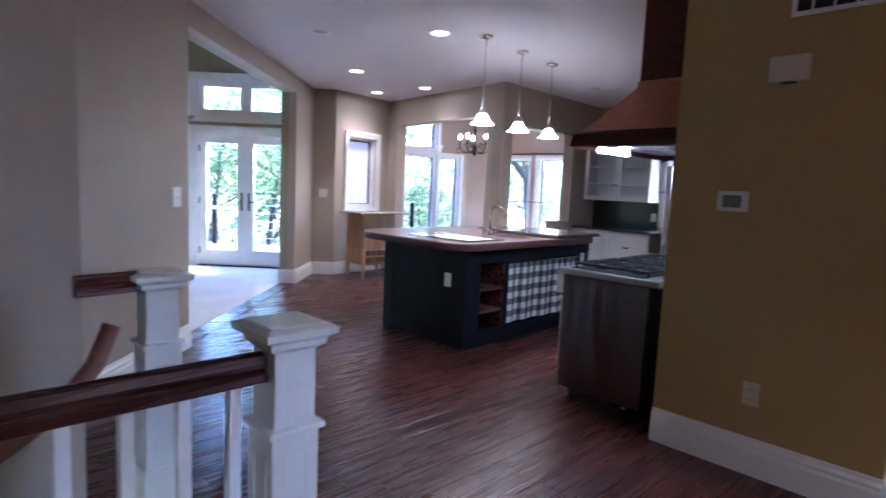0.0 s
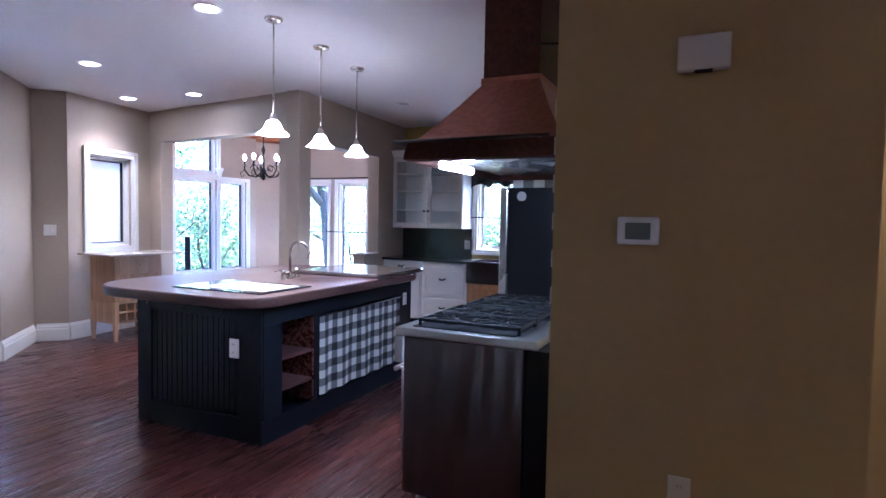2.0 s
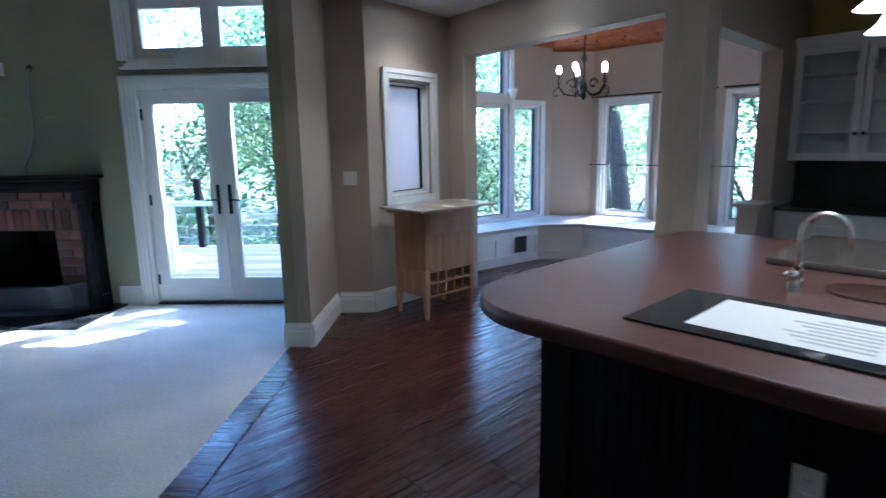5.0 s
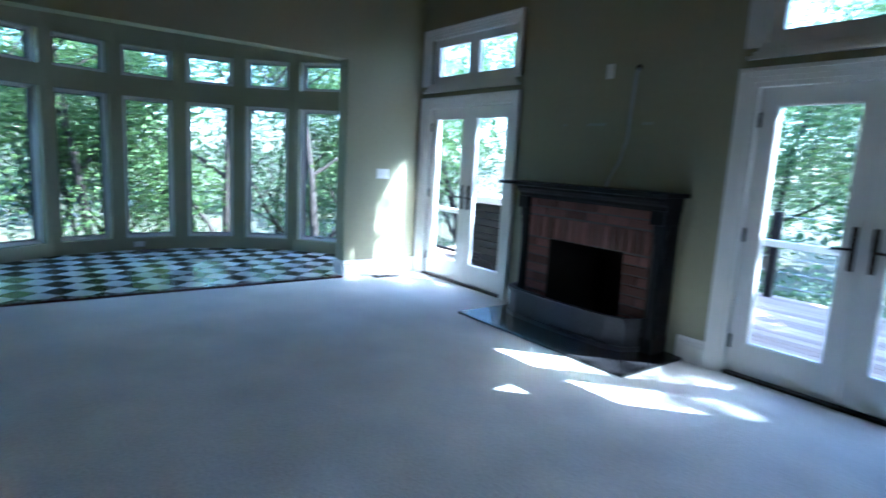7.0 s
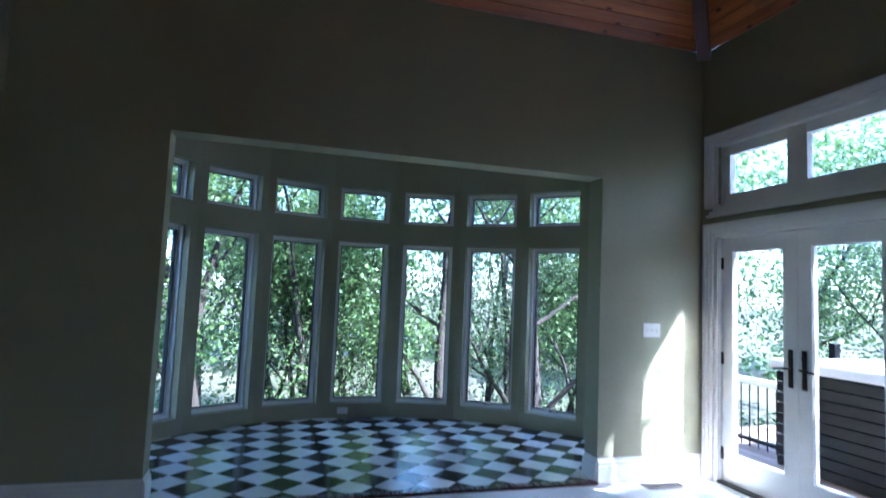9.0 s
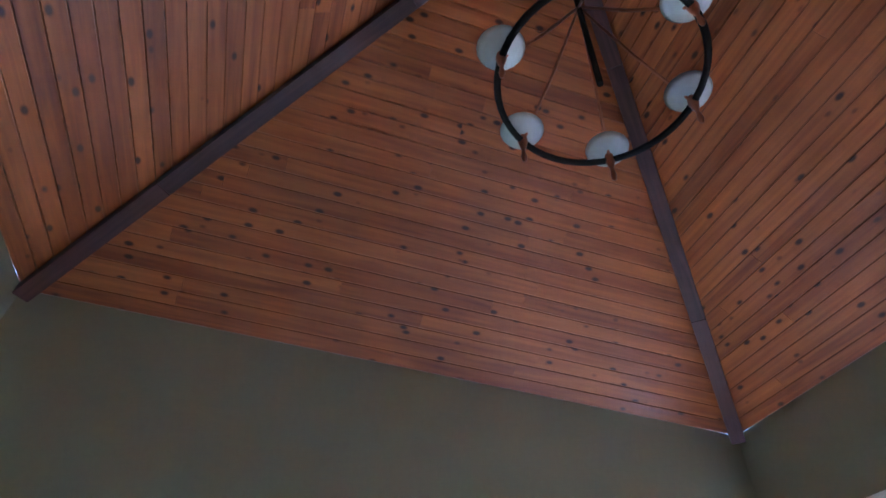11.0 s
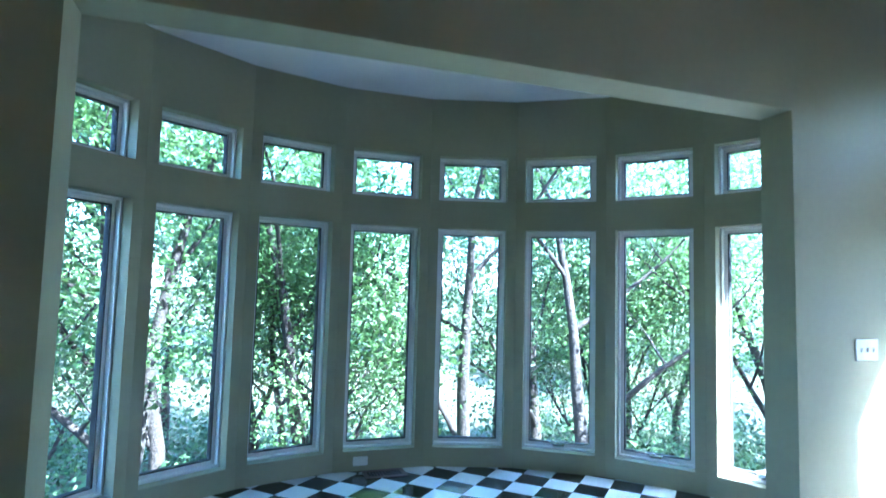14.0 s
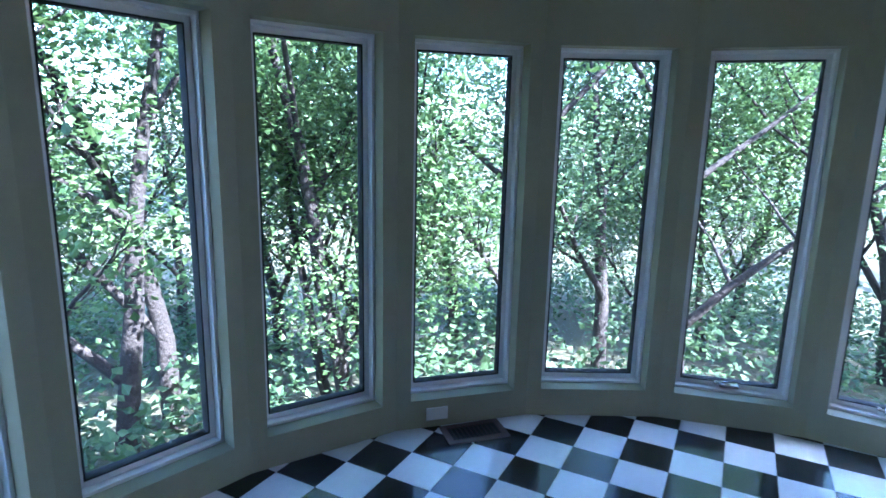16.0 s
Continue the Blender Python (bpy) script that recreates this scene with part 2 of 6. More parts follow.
CLOTH_W = mat("white cloth check", (0.62, 0.61, 0.58), 0.9, vary=0.06, scale=20, bump=0.3, bump_scale=300)
CLOTH_B = mat("black cloth check", (0.022, 0.022, 0.026), 0.9, vary=0.2, scale=20, bump=0.3, bump_scale=300)
CLOTH_G = mat("grey cloth check", (0.16, 0.16, 0.165), 0.9, vary=0.1, scale=20, bump=0.3, bump_scale=300)
PAPER = mat("white paper", (0.74, 0.74, 0.75), 0.8, vary=0.03)
SHEETGLASS = mat("dark glass sheet", (0.03, 0.035, 0.04), 0.06, vary=0.2)
DECK = wood("weathered deck boards", (0.22, 0.15, 0.11), (0.42, 0.31, 0.24), 0.7, along="X", bump=0.3)
SOIL = mat("leaf-strewn ground", (0.065, 0.062, 0.03), 0.95, vary=0.5, scale=3, bump=1.0, bump_scale=14, dist=0.05)
BARK = mat("grey brown bark", (0.038, 0.030, 0.024), 0.9, vary=0.4, scale=8, bump=0.9, bump_scale=22, dist=0.03)
LEAF_A = leafy("green leaves", (0.045, 0.090, 0.028), (0.15, 0.23, 0.07))
LEAF_B = leafy("deep green leaves", (0.036, 0.072, 0.032), (0.125, 0.19, 0.078))
VALANCE = mat("dark floral fabric", (0.06, 0.055, 0.05), 0.9, vary=0.8, scale=16, bump=0.2, bump_scale=200)


# ---- building helpers ----
def quad_box(bm, x0, x1, y0, y1, z0, z1, m=None, bevel=0.0):
    vs = [bm.verts.new((x, y, z)) for x in (x0, x1) for y in (y0, y1) for z in (z0, z1)]
    fs = [bm.faces.new([vs[i] for i in f]) for f in ((0, 1, 3, 2), (4, 6, 7, 5), (0, 4, 5, 1), (2, 3, 7, 6), (0, 2, 6, 4), (1, 5, 7, 3))]
    if bevel:
        edges = list({e for f in fs for e in f.edges})
        res = bmesh.ops.bevel(bm, geom=edges, offset=bevel, segments=2, affect="EDGES", profile=0.6)
        vs = list({v for f in res["faces"] for v in f.verts} | {v for v in vs if v.is_valid})
    if m is not None:
        for v in vs:
            v.co = m @ v.co
    return vs


def box(x0, x1, y0, y1, z0, z1, bevel=0.0, m=None):
    bm = bmesh.new()
    quad_box(bm, x0, x1, y0, y1, z0, z1, m, bevel)
    return bm


def tube(bm, pts, radius, sides=10, caps=True):
    """A round bar along points; radius: one number or one for each point."""
    pts = [Vector(p) for p in pts]
    rs = radius if isinstance(radius, (list, tuple)) else [radius] * len(pts)
    rings, up = [], None
    for i, p in enumerate(pts):
        d = (pts[min(i + 1, len(pts) - 1)] - pts[max(i - 1, 0)]).normalized()
        if up is None:
            up = d.orthogonal().normalized()
        up = (up - d * up.dot(d)).normalized()
        side = d.cross(up)
        rings.append([bm.verts.new(p + (up * math.cos(a) + side * math.sin(a)) * rs[i]) for a in (2 * math.pi * k / sides for k in range(sides))])
    for a, b in zip(rings, rings[1:]):
        for k in range(sides):
            bm.faces.new((a[k], a[(k + 1) % sides], b[(k + 1) % sides], b[k])).smooth = True
    if caps:
        bm.faces.new(rings[0][::-1])
        bm.faces.new(rings[-1])
    return bm


def lathe(bm, profile, centre=(0, 0, 0), sides=24):
    """A turned shape from (radius, height) pairs."""
    c = Vector(centre)
    rings = [[bm.verts.new(c + Vector((r * math.cos(a), r * math.sin(a), z))) for a in (2 * math.pi * k / sides for k in range(sides))] for r, z in profile]
    for a, b in zip(rings, rings[1:]):
        for k in range(sides):
            bm.faces.new((a[k], a[(k + 1) % sides], b[(k + 1) % sides], b[k])).smooth = True
    return bm


def prism(bm, poly, z0, z1):
    """A solid between two heights over a plan polygon."""
    lo = [bm.verts.new((x, y, z0)) for x, y in poly]
    hi = [bm.verts.new((x, y, z1)) for x, y in poly]
    bm.faces.new(lo[::-1])
    bm.faces.new(hi)
    for i in range(len(poly)):
        j = (i + 1) % len(poly)
        bm.faces.new((lo[i], lo[j], hi[j], hi[i]))
    return bm


def extrude_profile(bm, profile, length, m=None):
    """A moulding: (depth, height) outline drawn out along x."""
    a = [bm.verts.new((0, y, z)) for y, z in profile]
    b = [bm.verts.new((length, y, z)) for y, z in profile]
    k = len(profile)
    fs = [bm.faces.new((a[i], a[(i + 1) % k], b[(i + 1) % k], b[i])) for i in range(k)]
    fs += [bm.faces.new(a[::-1]), bm.faces.new(b)]
    if m is not None:
        for v in a + b:
            v.co = m @ v.co
    return fs


def link(name, bm, material):
    bmesh.ops.recalc_face_normals(bm, faces=bm.faces)
    me = bpy.data.meshes.new(name)
    bm.to_mesh(me)
    bm.free()
    for mm in material if isinstance(material, (list, tuple)) else [material]:
        me.materials.append(mm)
    return new(name, me)


def part(name, bm, material, parent, label=""):
    ob = link(name, bm, material)
    ob.parent = parent
    if label:
        ob["label"] = label
    return ob


def thing(name, label, category, m=None, group="", kind=""):
    ob = new(name)
    ob.empty_display_size = 0.1
    if m is not None:
        ob.matrix_world = m
    return tagged(ob, label, category, group, kind)


def setting(name, bm, material, label="", category=""):
    return tagged(link(name, bm, material), label, category, kind="structure")


def along(p0, p1, z=0.0):
    """The pose whose x runs from p0 to p1 and whose y points to the left of that way."""
    a = math.degrees(math.atan2(p1[1] - p0[1], p1[0] - p0[0]))
    return pose(p0[0], p0[1], z, 0, 0, a)


def span(p0, p1):
    return math.hypot(p1[0] - p0[0], p1[1] - p0[1])


def wall_mesh(length, z0, z1, thick, holes=()):
    """A wall along x, from y = 0 to y = thick, with openings (u0, u1, z0, z1) through it."""
    us = sorted({0, length, *(h[0] for h in holes), *(h[1] for h in holes)})
    zs = sorted({z0, z1, *(h[2] for h in holes), *(h[3] for h in holes)})
    us = [u for u in us if 0 <= u <= length]
    zs = [z for z in zs if z0 <= z <= z1]

    def solid(i, j):
        if not (0 <= i < len(us) - 1 and 0 <= j < len(zs) - 1):
            return False
        u, z = (us[i] + us[i + 1]) / 2, (zs[j] + zs[j + 1]) / 2
        return not any(h[0] < u < h[1] and h[2] < z < h[3] for h in holes)

    bm = bmesh.new()
    vs = {}

    def v(u, y, z):
        if (u, y, z) not in vs:
            vs[(u, y, z)] = bm.verts.new((u, y, z))
        return vs[(u, y, z)]

    for i in range(len(us) - 1):
        for j in range(len(zs) - 1):
            if not solid(i, j):
                continue
            a, b, c, d = us[i], us[i + 1], zs[j], zs[j + 1]
            bm.faces.new((v(a, 0, c), v(b, 0, c), v(b, 0, d), v(a, 0, d)))
            bm.faces.new((v(a, thick, c), v(a, thick, d), v(b, thick, d), v(b, thick, c)))
            if not solid(i - 1, j):
                bm.faces.new((v(a, 0, c), v(a, 0, d), v(a, thick, d), v(a, thick, c)))
            if not solid(i + 1, j):
                bm.faces.new((v(b, 0, c), v(b, thick, c), v(b, thick, d), v(b, 0, d)))
            if not solid(i, j - 1):
                bm.faces.new((v(a, 0, c), v(a, thick, c), v(b, thick, c), v(b, 0, c)))
            if not solid(i, j + 1):
                bm.faces.new((v(a, 0, d), v(b, 0, d), v(b, thick, d), v(a, thick, d)))
    return bm


def wall(name, p0, p1, z0, z1, thick, material, holes=(), label=""):
    ob = setting(name, wall_mesh(span(p0, p1), z0, z1, thick, holes), material, label, "wall")
    ob.matrix_world = along(p0, p1)
    return ob


BASE = [(0, 0), (-0.022, 0), (-0.022, 0.125), (-0.016, 0.14), (-0.018, 0.155), (-0.008, 0.172), (-0.005, 0.19), (0, 0.19)]


def baseboard(p0, p1, z=0.0):
    """White moulded skirting on the right-hand side of the way from p0 to p1."""
    bm = bmesh.new()
    extrude_profile(bm, BASE, span(p0, p1))
    ob = setting("baseboard", bm, WHITE, "tall white moulded wooden baseboard along the wall", "baseboard")
    ob.matrix_world = along(p0, p1, z)
    return ob


# ---- plan ----
XW, XE, YS, YN = -7.735, -2.03, 4.05, 9.40      # living room
EAVE, APEX = 3.74, 5.85
CEILING = 2.735                                  # kitchen
C45 = math.sqrt(0.5)
RANGE_WALL = (1.47, 3.82)                        # outer corner of the thermostat wall
K_NORTH, K_EAST = (2.53, 9.80), (4.97, 7.36)
POST = (0.87, 7.95)
NOOK_W = (-0.82, 10.10)
A0 = (-1.50, 9.12)
HEAD, HEAD_C = 2.34, 2.23
PLATE = 2.72
NOOK = [(-0.86, 11.20), (0.55, 12.37), (1.13, 12.40), (3.17, 10.47)]


def ring_poly(bm, poly, z):
    return bm.faces.new([bm.verts.new((x, y, z)) for x, y in poly])


# ---- windows and doors ----
def frame_ring(bm, w, h, width, y0, y1, bottom=None, ox=0.0, oz=0.0):
    """A rectangular frame from (ox, oz), w wide and h high, drawn in x and z."""
    b = width if bottom is None else bottom
    for a in ((0, width, 0, h), (w - width, w, 0, h), (width, w - width, h - width, h)) + (((width, w - width, 0, b),) if b else ()):
        quad_box(bm, ox + a[0], ox + a[1], y0, y1, oz + a[2], oz + a[3], bevel=0.003)
    return bm


def pane(name, w, h, parent, y=0.0, at=(0, 0), material=None):
    bm = box(at[0], at[0] + w, y - 0.003, y + 0.003, at[1], at[1] + h)
    ob = part(name, bm, material or GLASS, parent)
    ob.visible_shadow = False
    return ob


def casement(name, w, h, m, label, category="window", casing=0.0, crank=False, material=None, deep=0.0):
    """A window in a wall 0.2 thick whose room face is y = 0: lining, sash, pane and, where asked, casing and crank."""
    t = thing(name, label, category, m, kind="structure")
    part("window_frame", frame_ring(bmesh.new(), w, h, 0.016, 0.03 + deep, 0.19), material or WHITE, t)
    s = frame_ring(bmesh.new(), w - 0.032, h - 0.032, 0.028, 0.085 + deep * 0.8, 0.13 + deep * 0.8)
    bmesh.ops.translate(s, verts=s.verts, vec=(0.016, 0, 0.016))
    sash = part("sash", s, WHITE, t)
    g = bmesh.new()
    frame_ring(g, w - 0.088, h - 0.088, 0.007, 0.08 + deep * 0.8, 0.135 + deep * 0.8)
    bmesh.ops.translate(g, verts=g.verts, vec=(0.044, 0, 0.044))
    part("gasket", g, VENTDARK, t, "dark rubber glazing strip")
    pane("pane", w - 0.088, h - 0.088, t, 0.11 + deep * 0.8, (0.044, 0.044))
    if casing:
        c = bmesh.new()
        for y, k in ((-0.018, casing), (-0.03, casing * 0.5)):
            frame_ring(c, w + 2 * casing, h + 2 * casing, k, y, 0.0, None, -casing, -casing)
        part("casing", c, WHITE, t, "white moulded casing")
    if crank:
        k = bmesh.new()
        quad_box(k, w / 2 - 0.05, w / 2 + 0.05, 0.03, 0.075, 0.028, 0.05, bevel=0.005)
        tube(k, [(w / 2, 0.045, 0.05), (w / 2 - 0.02, 0.03, 0.062), (w / 2 - 0.07, 0.02, 0.055)], 0.006, 8)
        lathe(k, [(0.0, 0.05), (0.011, 0.053), (0.011, 0.066), (0.0, 0.07)], (w / 2 - 0.075, 0.02, 0), 10)
        bmesh.ops.translate(k, verts=k.verts, vec=(0, deep, 0))
        part("crank_handle", k, STEEL, t, "folding steel window crank")
    return t


def casing_bm(w, h, k, sill=False):
    """Moulded door casing: three steps of trim up both sides and across."""
    c = bmesh.new()
    for y, a, b in ((-0.018, 0.0, k), (-0.028, k * 0.35, k), (-0.040, k * 0.72, k)):
        for x0, x1, z0, z1 in ((-b, -a, 0, h + b), (w + a, w + b, 0, h + b), (-a, w + a, h + a, h + b)):
            quad_box(c, x0, x1, y, 0.0, z0, z1, bevel=0.003)
        if sill:
            quad_box(c, -a, w + a, y, 0.0, -b, -a, bevel=0.003)
    return c


def lever(parent, x, side):
    """A tall dark escutcheon with a lever."""
    bm = bmesh.new()
    quad_box(bm, x - 0.016, x + 0.016, -0.014, 0.0, 0.86, 1.14, bevel=0.004)
    tube(bm, [(x, -0.01, 1.0), (x, -0.05, 1.0), (x + side * 0.03, -0.055, 1.0), (x + side * 0.11, -0.05, 0.992)], 0.009, 8)
    lathe(bm, [(0, 0), (0.012, 0.0), (0.012, 0.02), (0, 0.02)], (x, -0.018, 1.07), 10)
    return part("door_handle", bm, BRONZE, parent, "dark bronze lever handle on a tall plate")


def french_doors(name, x0, label):
    """A pair of glazed doors under a two-light transom in the wall y = YN, x0 the opening's west side."""
    w, h = 1.53, 2.04
    t = thing(name, label, "french doors", pose(x0, YN, 0), kind="structure")
    jamb = bmesh.new()
    for a in ((0, 0.035, 0, h + 0.03), (w - 0.035, w, 0, h + 0.03), (0.035, w - 0.035, h, h + 0.03)):
        quad_box(jamb, a[0], a[1], 0.0, 0.2, a[2], a[3])
    part("door_frame", jamb, WHITE, t)
    part("threshold", box(0.035, w - 0.035, 0.0, 0.2, 0.0, 0.02, 0.004), BRONZE, t, "dark metal sill")
    part("casing", casing_bm(w, h + 0.03, 0.095), WHITE, t, "stepped white door casing")
    lw = (w - 0.07) / 2 - 0.002
    for k, side in ((0, -1), (1, 1)):
        leaf = new("door_leaf")
        leaf.parent = t
        leaf.location = (0.035 + k * (lw + 0.004), 0.055, 0.022)
        bm = bmesh.new()
        hh = h - 0.024
        for a in ((0, 0.115, 0, hh), (lw - 0.115, lw, 0, hh), (0.115, lw - 0.115, 0, 0.22), (0.115, lw - 0.115, hh - 0.115, hh)):
            quad_box(bm, a[0], a[1], 0.0, 0.045, a[2], a[3])
        for i, (d, y) in enumerate(((0.0, -0.004), (0.008, 0.006))):
            f = [(0.105 + d, 0.118 + d, 0.21 + d, hh - 0.105 - d), (lw - 0.118 - d, lw - 0.105 - d, 0.21 + d, hh - 0.105 - d),
                 (0.118 + d, lw - 0.118 - d, 0.21 + d, 0.223 + d), (0.118 + d, lw - 0.118 - d, hh - 0.118 - d, hh - 0.105 - d)]
            for a in f:
                quad_box(bm, a[0], a[1], y, 0.0405, a[2], a[3])
        me = bpy.data.meshes.new("door_leaf")
        bmesh.ops.recalc_face_normals(bm, faces=bm.faces)
        bm.to_mesh(me)
        bm.free()
        me.materials.append(WHITE)
        body = new("stiles_and_rails", me)
        body.parent = leaf
        pane("pane", lw - 0.23, hh - 0.335, leaf, 0.025, (0.115, 0.22))
        lever(leaf, lw - 0.055 if k == 0 else 0.055, -1 if k == 0 else 1)
        hinge = bmesh.new()
        hx = 0.0 if k == 0 else lw
        for z in (0.22, 1.0, 1.8):
            tube(hinge, [(hx, -0.004, z - 0.05), (hx, -0.004, z + 0.05)], 0.008, 8)
            quad_box(hinge, hx - 0.018, hx + 0.018, -0.004, 0.0, z - 0.05, z + 0.05)
        part("hinges", hinge, BRONZE, leaf, "dark bronze butt hinges")
    # transom window above
    z0, z1 = 2.30, 2.87
    bm = bmesh.new()
    for a in ((0, 0.03, z0, z1), (w - 0.03, w, z0, z1), (0.03, w - 0.03, z0, z0 + 0.03), (0.03, w - 0.03, z1 - 0.03, z1)):
        quad_box(bm, a[0], a[1], 0.0, 0.2, a[2], a[3])
    part("transom_frame", bm, WHITE, t)
    cs = casing_bm(w, z1 - z0, 0.08, True)
    bmesh.ops.translate(cs, verts=cs.verts, vec=(0, 0, z0))
    part("transom_casing", cs, WHITE, t, "stepped white casing")
    for k in (0, 1):
        a = 0.03 + k * (w - 0.06) / 2
        s = frame_ring(bmesh.new(), (w - 0.06) / 2, z1 - z0 - 0.06, 0.085, 0.06, 0.12)
        bmesh.ops.translate(s, verts=s.verts, vec=(a, 0, z0 + 0.03))
        part("transom_sash", s, WHITE, t)
        pane("pane", (w - 0.06) / 2 - 0.17, z1 - z0 - 0.23, t, 0.09, (a + 0.085, z0 + 0.115))
    return t


# ---- living room shell ----
DOOR_R, DOOR_L = -3.72, -7.61
holes = []
for x in (DOOR_L, DOOR_R):
    u = x - XW
    holes += [(u, u + 1.53, 0, 2.07), (u, u + 1.53, 2.30, 2.87)]
FB0, FB1, FBTOP = -5.30, -4.50, 0.77
holes.append((FB0 - XW, FB1 - XW, 0.0, FBTOP))
wall("wall_north", (XW, YN), (XE + 0.2, YN), -0.1, EAVE, 0.2, OLIVE, holes, "olive green painted wall behind the fireplace")
BAY0, BAY1, BAYTOP = 5.04, 8.37, 2.495
wall("wall_west", (XW, YS), (XW, YN), -0.1, EAVE, 0.2, OLIVE, [(BAY0 - YS, BAY1 - YS, -0.1, BAYTOP)], "olive green painted wall with a wide opening into the bay")
wall("wall_south", (XE, YS), (XW, YS), -0.1, EAVE, 0.2, OLIVE, (), "olive green painted living room wall")
OP0, OP1, OPTOP = 5.15, 8.21, 2.53
wall("wall_east", (XE + 0.1, YN + 0.0), (XE + 0.1, YS), -0.1, EAVE, -0.1, OLIVE, [(YN - OP1, YN - OP0, -0.1, OPTOP)], "olive green painted wall with a wide opening to the kitchen")
wall("wall_kitchen_west", (XE + 0.1, 9.22), (XE + 0.1, 3.2), -0.1, CEILING + 0.3, 0.1, GREIGE, [(9.22 - OP1, 9.22 - OP0, -0.1, OPTOP)], "greige painted wall around the opening to the living room")
french_doors("door_1", DOOR_L, "white glazed french doors with a transom beside the corner")
french_doors("door_2", DOOR_R, "white glazed french doors with a transom beside the fireplace")

for p0, p1 in (((XW, BAY1 + 0.0), (XW, YN)), ((XW, YS), (XW, BAY0)), ((XW + 0.022, YS), (XE - 0.022, YS)), ((DOOR_L + 1.625, YN), (-5.86, YN)), ((-4.05, YN), (DOOR_R - 0.095, YN)),
               ((XE, YN - 0.022), (XE, OP1)), ((XE, OP0), (XE, YS + 0.022))):
    baseboard(p1, p0) if p0[1] == YS == p1[1] else baseboard(p0, p1)
for y, d in ((OP1, -1), (OP0, 1)):
    baseboard(*(((XE, y), (XE + 0.2, y)) if d < 0 else ((XE + 0.2, y), (XE, y))))
for y, d in ((BAY1, -1), (BAY0, 1)):
    baseboard(*(((XW - 0.2, y), (XW, y)) if d < 0 else ((XW, y), (XW - 0.2, y))))

carpet = bmesh.new()
prism(carpet, [(XW, YS), (XE, YS), (XE, OP0), (XE + 0.02, OP0), (XE + 0.02, OP1), (XE, OP1), (XE, YN), (XW, YN)], -0.05, 0.0)
setting("floor_living", carpet, CARPET, "pale grey cut-pile carpet with faint vacuum marks", "carpet")

# hip vault of pine boards with dark hip beams
MIDY = (YS + YN) / 2
RISE = MIDY - YS
RX0, RX1 = XW + RISE, XE - RISE
if RX1 < RX0 + 0.05:
    RX0 = RX1 = (XW + XE) / 2 - 0.0
CORN = {"sw": (XW, YS, EAVE), "nw": (XW, YN, EAVE), "ne": (XE, YN, EAVE), "se": (XE, YS, EAVE)}
TOPW, TOPE = (RX0, MIDY, APEX), (RX1, MIDY, APEX)


def board_slope(eave_a, eave_b, top_a, top_b, vertical=False, wide=0.105):
    """Tongue-and-groove boards over a roof slope; the joints are real grooves."""
    a, b = Vector(eave_a), Vector(eave_b)
    ta, tb = Vector(top_a), Vector(top_b)
    ux = (b - a).normalized()
    nrm = ux.cross(((ta + tb) / 2 - a)).normalized()
    if nrm.z > 0:
        nrm = -nrm
    uy = ux.cross(nrm)
    if uy.z < 0:
        uy = -uy
    L = (b - a).length
    H = (ta - a).dot(uy)
    xa, xb = (ta - a).dot(ux), (tb - a).dot(ux)
    bm = bmesh.new()
    n = int(math.ceil((L if vertical else H) / wide))
    rnd = random.Random(len(eave_a) + int(L * 100))
    for i in range(n):
        q0, q1 = i * wide + 0.002, (i + 1) * wide - 0.002
        cuts = [0.0]
        while cuts[-1] < (H if vertical else L):
            cuts.append(cuts[-1] + rnd.uniform(1.6, 3.4))
        for c0, c1 in zip(cuts, cuts[1:]):
            if vertical:
                pts = [(q0, c0), (q1, c0), (q1, c1 - 0.001), (q0, c1 - 0.001)]
                lim = [min(x / max(xa, 1e-6), 1, (L - x) / max(L - xb, 1e-6)) * H for x, _ in pts]
                if c0 > max(lim):
                    continue
                pts = [(x, min(y, m)) for (x, y), m in zip(pts, lim)]
            else:
                y0, y1 = q0, min(q1, H)
                l0, l1 = xa * y0 / H, xa * y1 / H
                r0, r1 = L - (L - xb) * y0 / H, L - (L - xb) * y1 / H
                pts = [(max(c0, l0), y0), (min(c1 - 0.001, r0), y0), (min(c1 - 0.001, r1), y1), (max(c0, l1), y1)]
                if pts[0][0] >= pts[1][0] or pts[3][0] > pts[2][0]:
                    continue
            lo = [bm.verts.new((x, y, 0)) for x, y in pts]
            cx, cy = sum(p[0] for p in pts) / 4, sum(p[1] for p in pts) / 4
            fr = [bm.verts.new((x - (0.003 if vertical and x > cx else -0.003 if vertical else 0), y - (0.003 if not vertical and y > cy else -0.003 if not vertical else 0), 0.008)) for x, y in pts]
            if (pts[0][0] - pts[1][0]) ** 2 + (pts[2][1] - pts[0][1]) ** 2 < 1e-4:
                continue
            try:
                bm.faces.new(fr)
                for k in range(4):
                    bm.faces.new((lo[k], lo[(k + 1) % 4], fr[(k + 1) % 4], fr[k]))
            except ValueError:
                pass
    bk = [bm.verts.new((x, y, -0.004)) for x, y in ((-0.05, 0), (L + 0.05, 0), (xb + 0.02, H + 0.01), (xa - 0.02, H + 0.01))]
    bm.faces.new(bk)
    m = Matrix(((ux.x, uy.x, nrm.x, a.x), (ux.y, uy.y, nrm.y, a.y), (ux.z, uy.z, nrm.z, a.z), (0, 0, 0, 1)))
    return bm, m


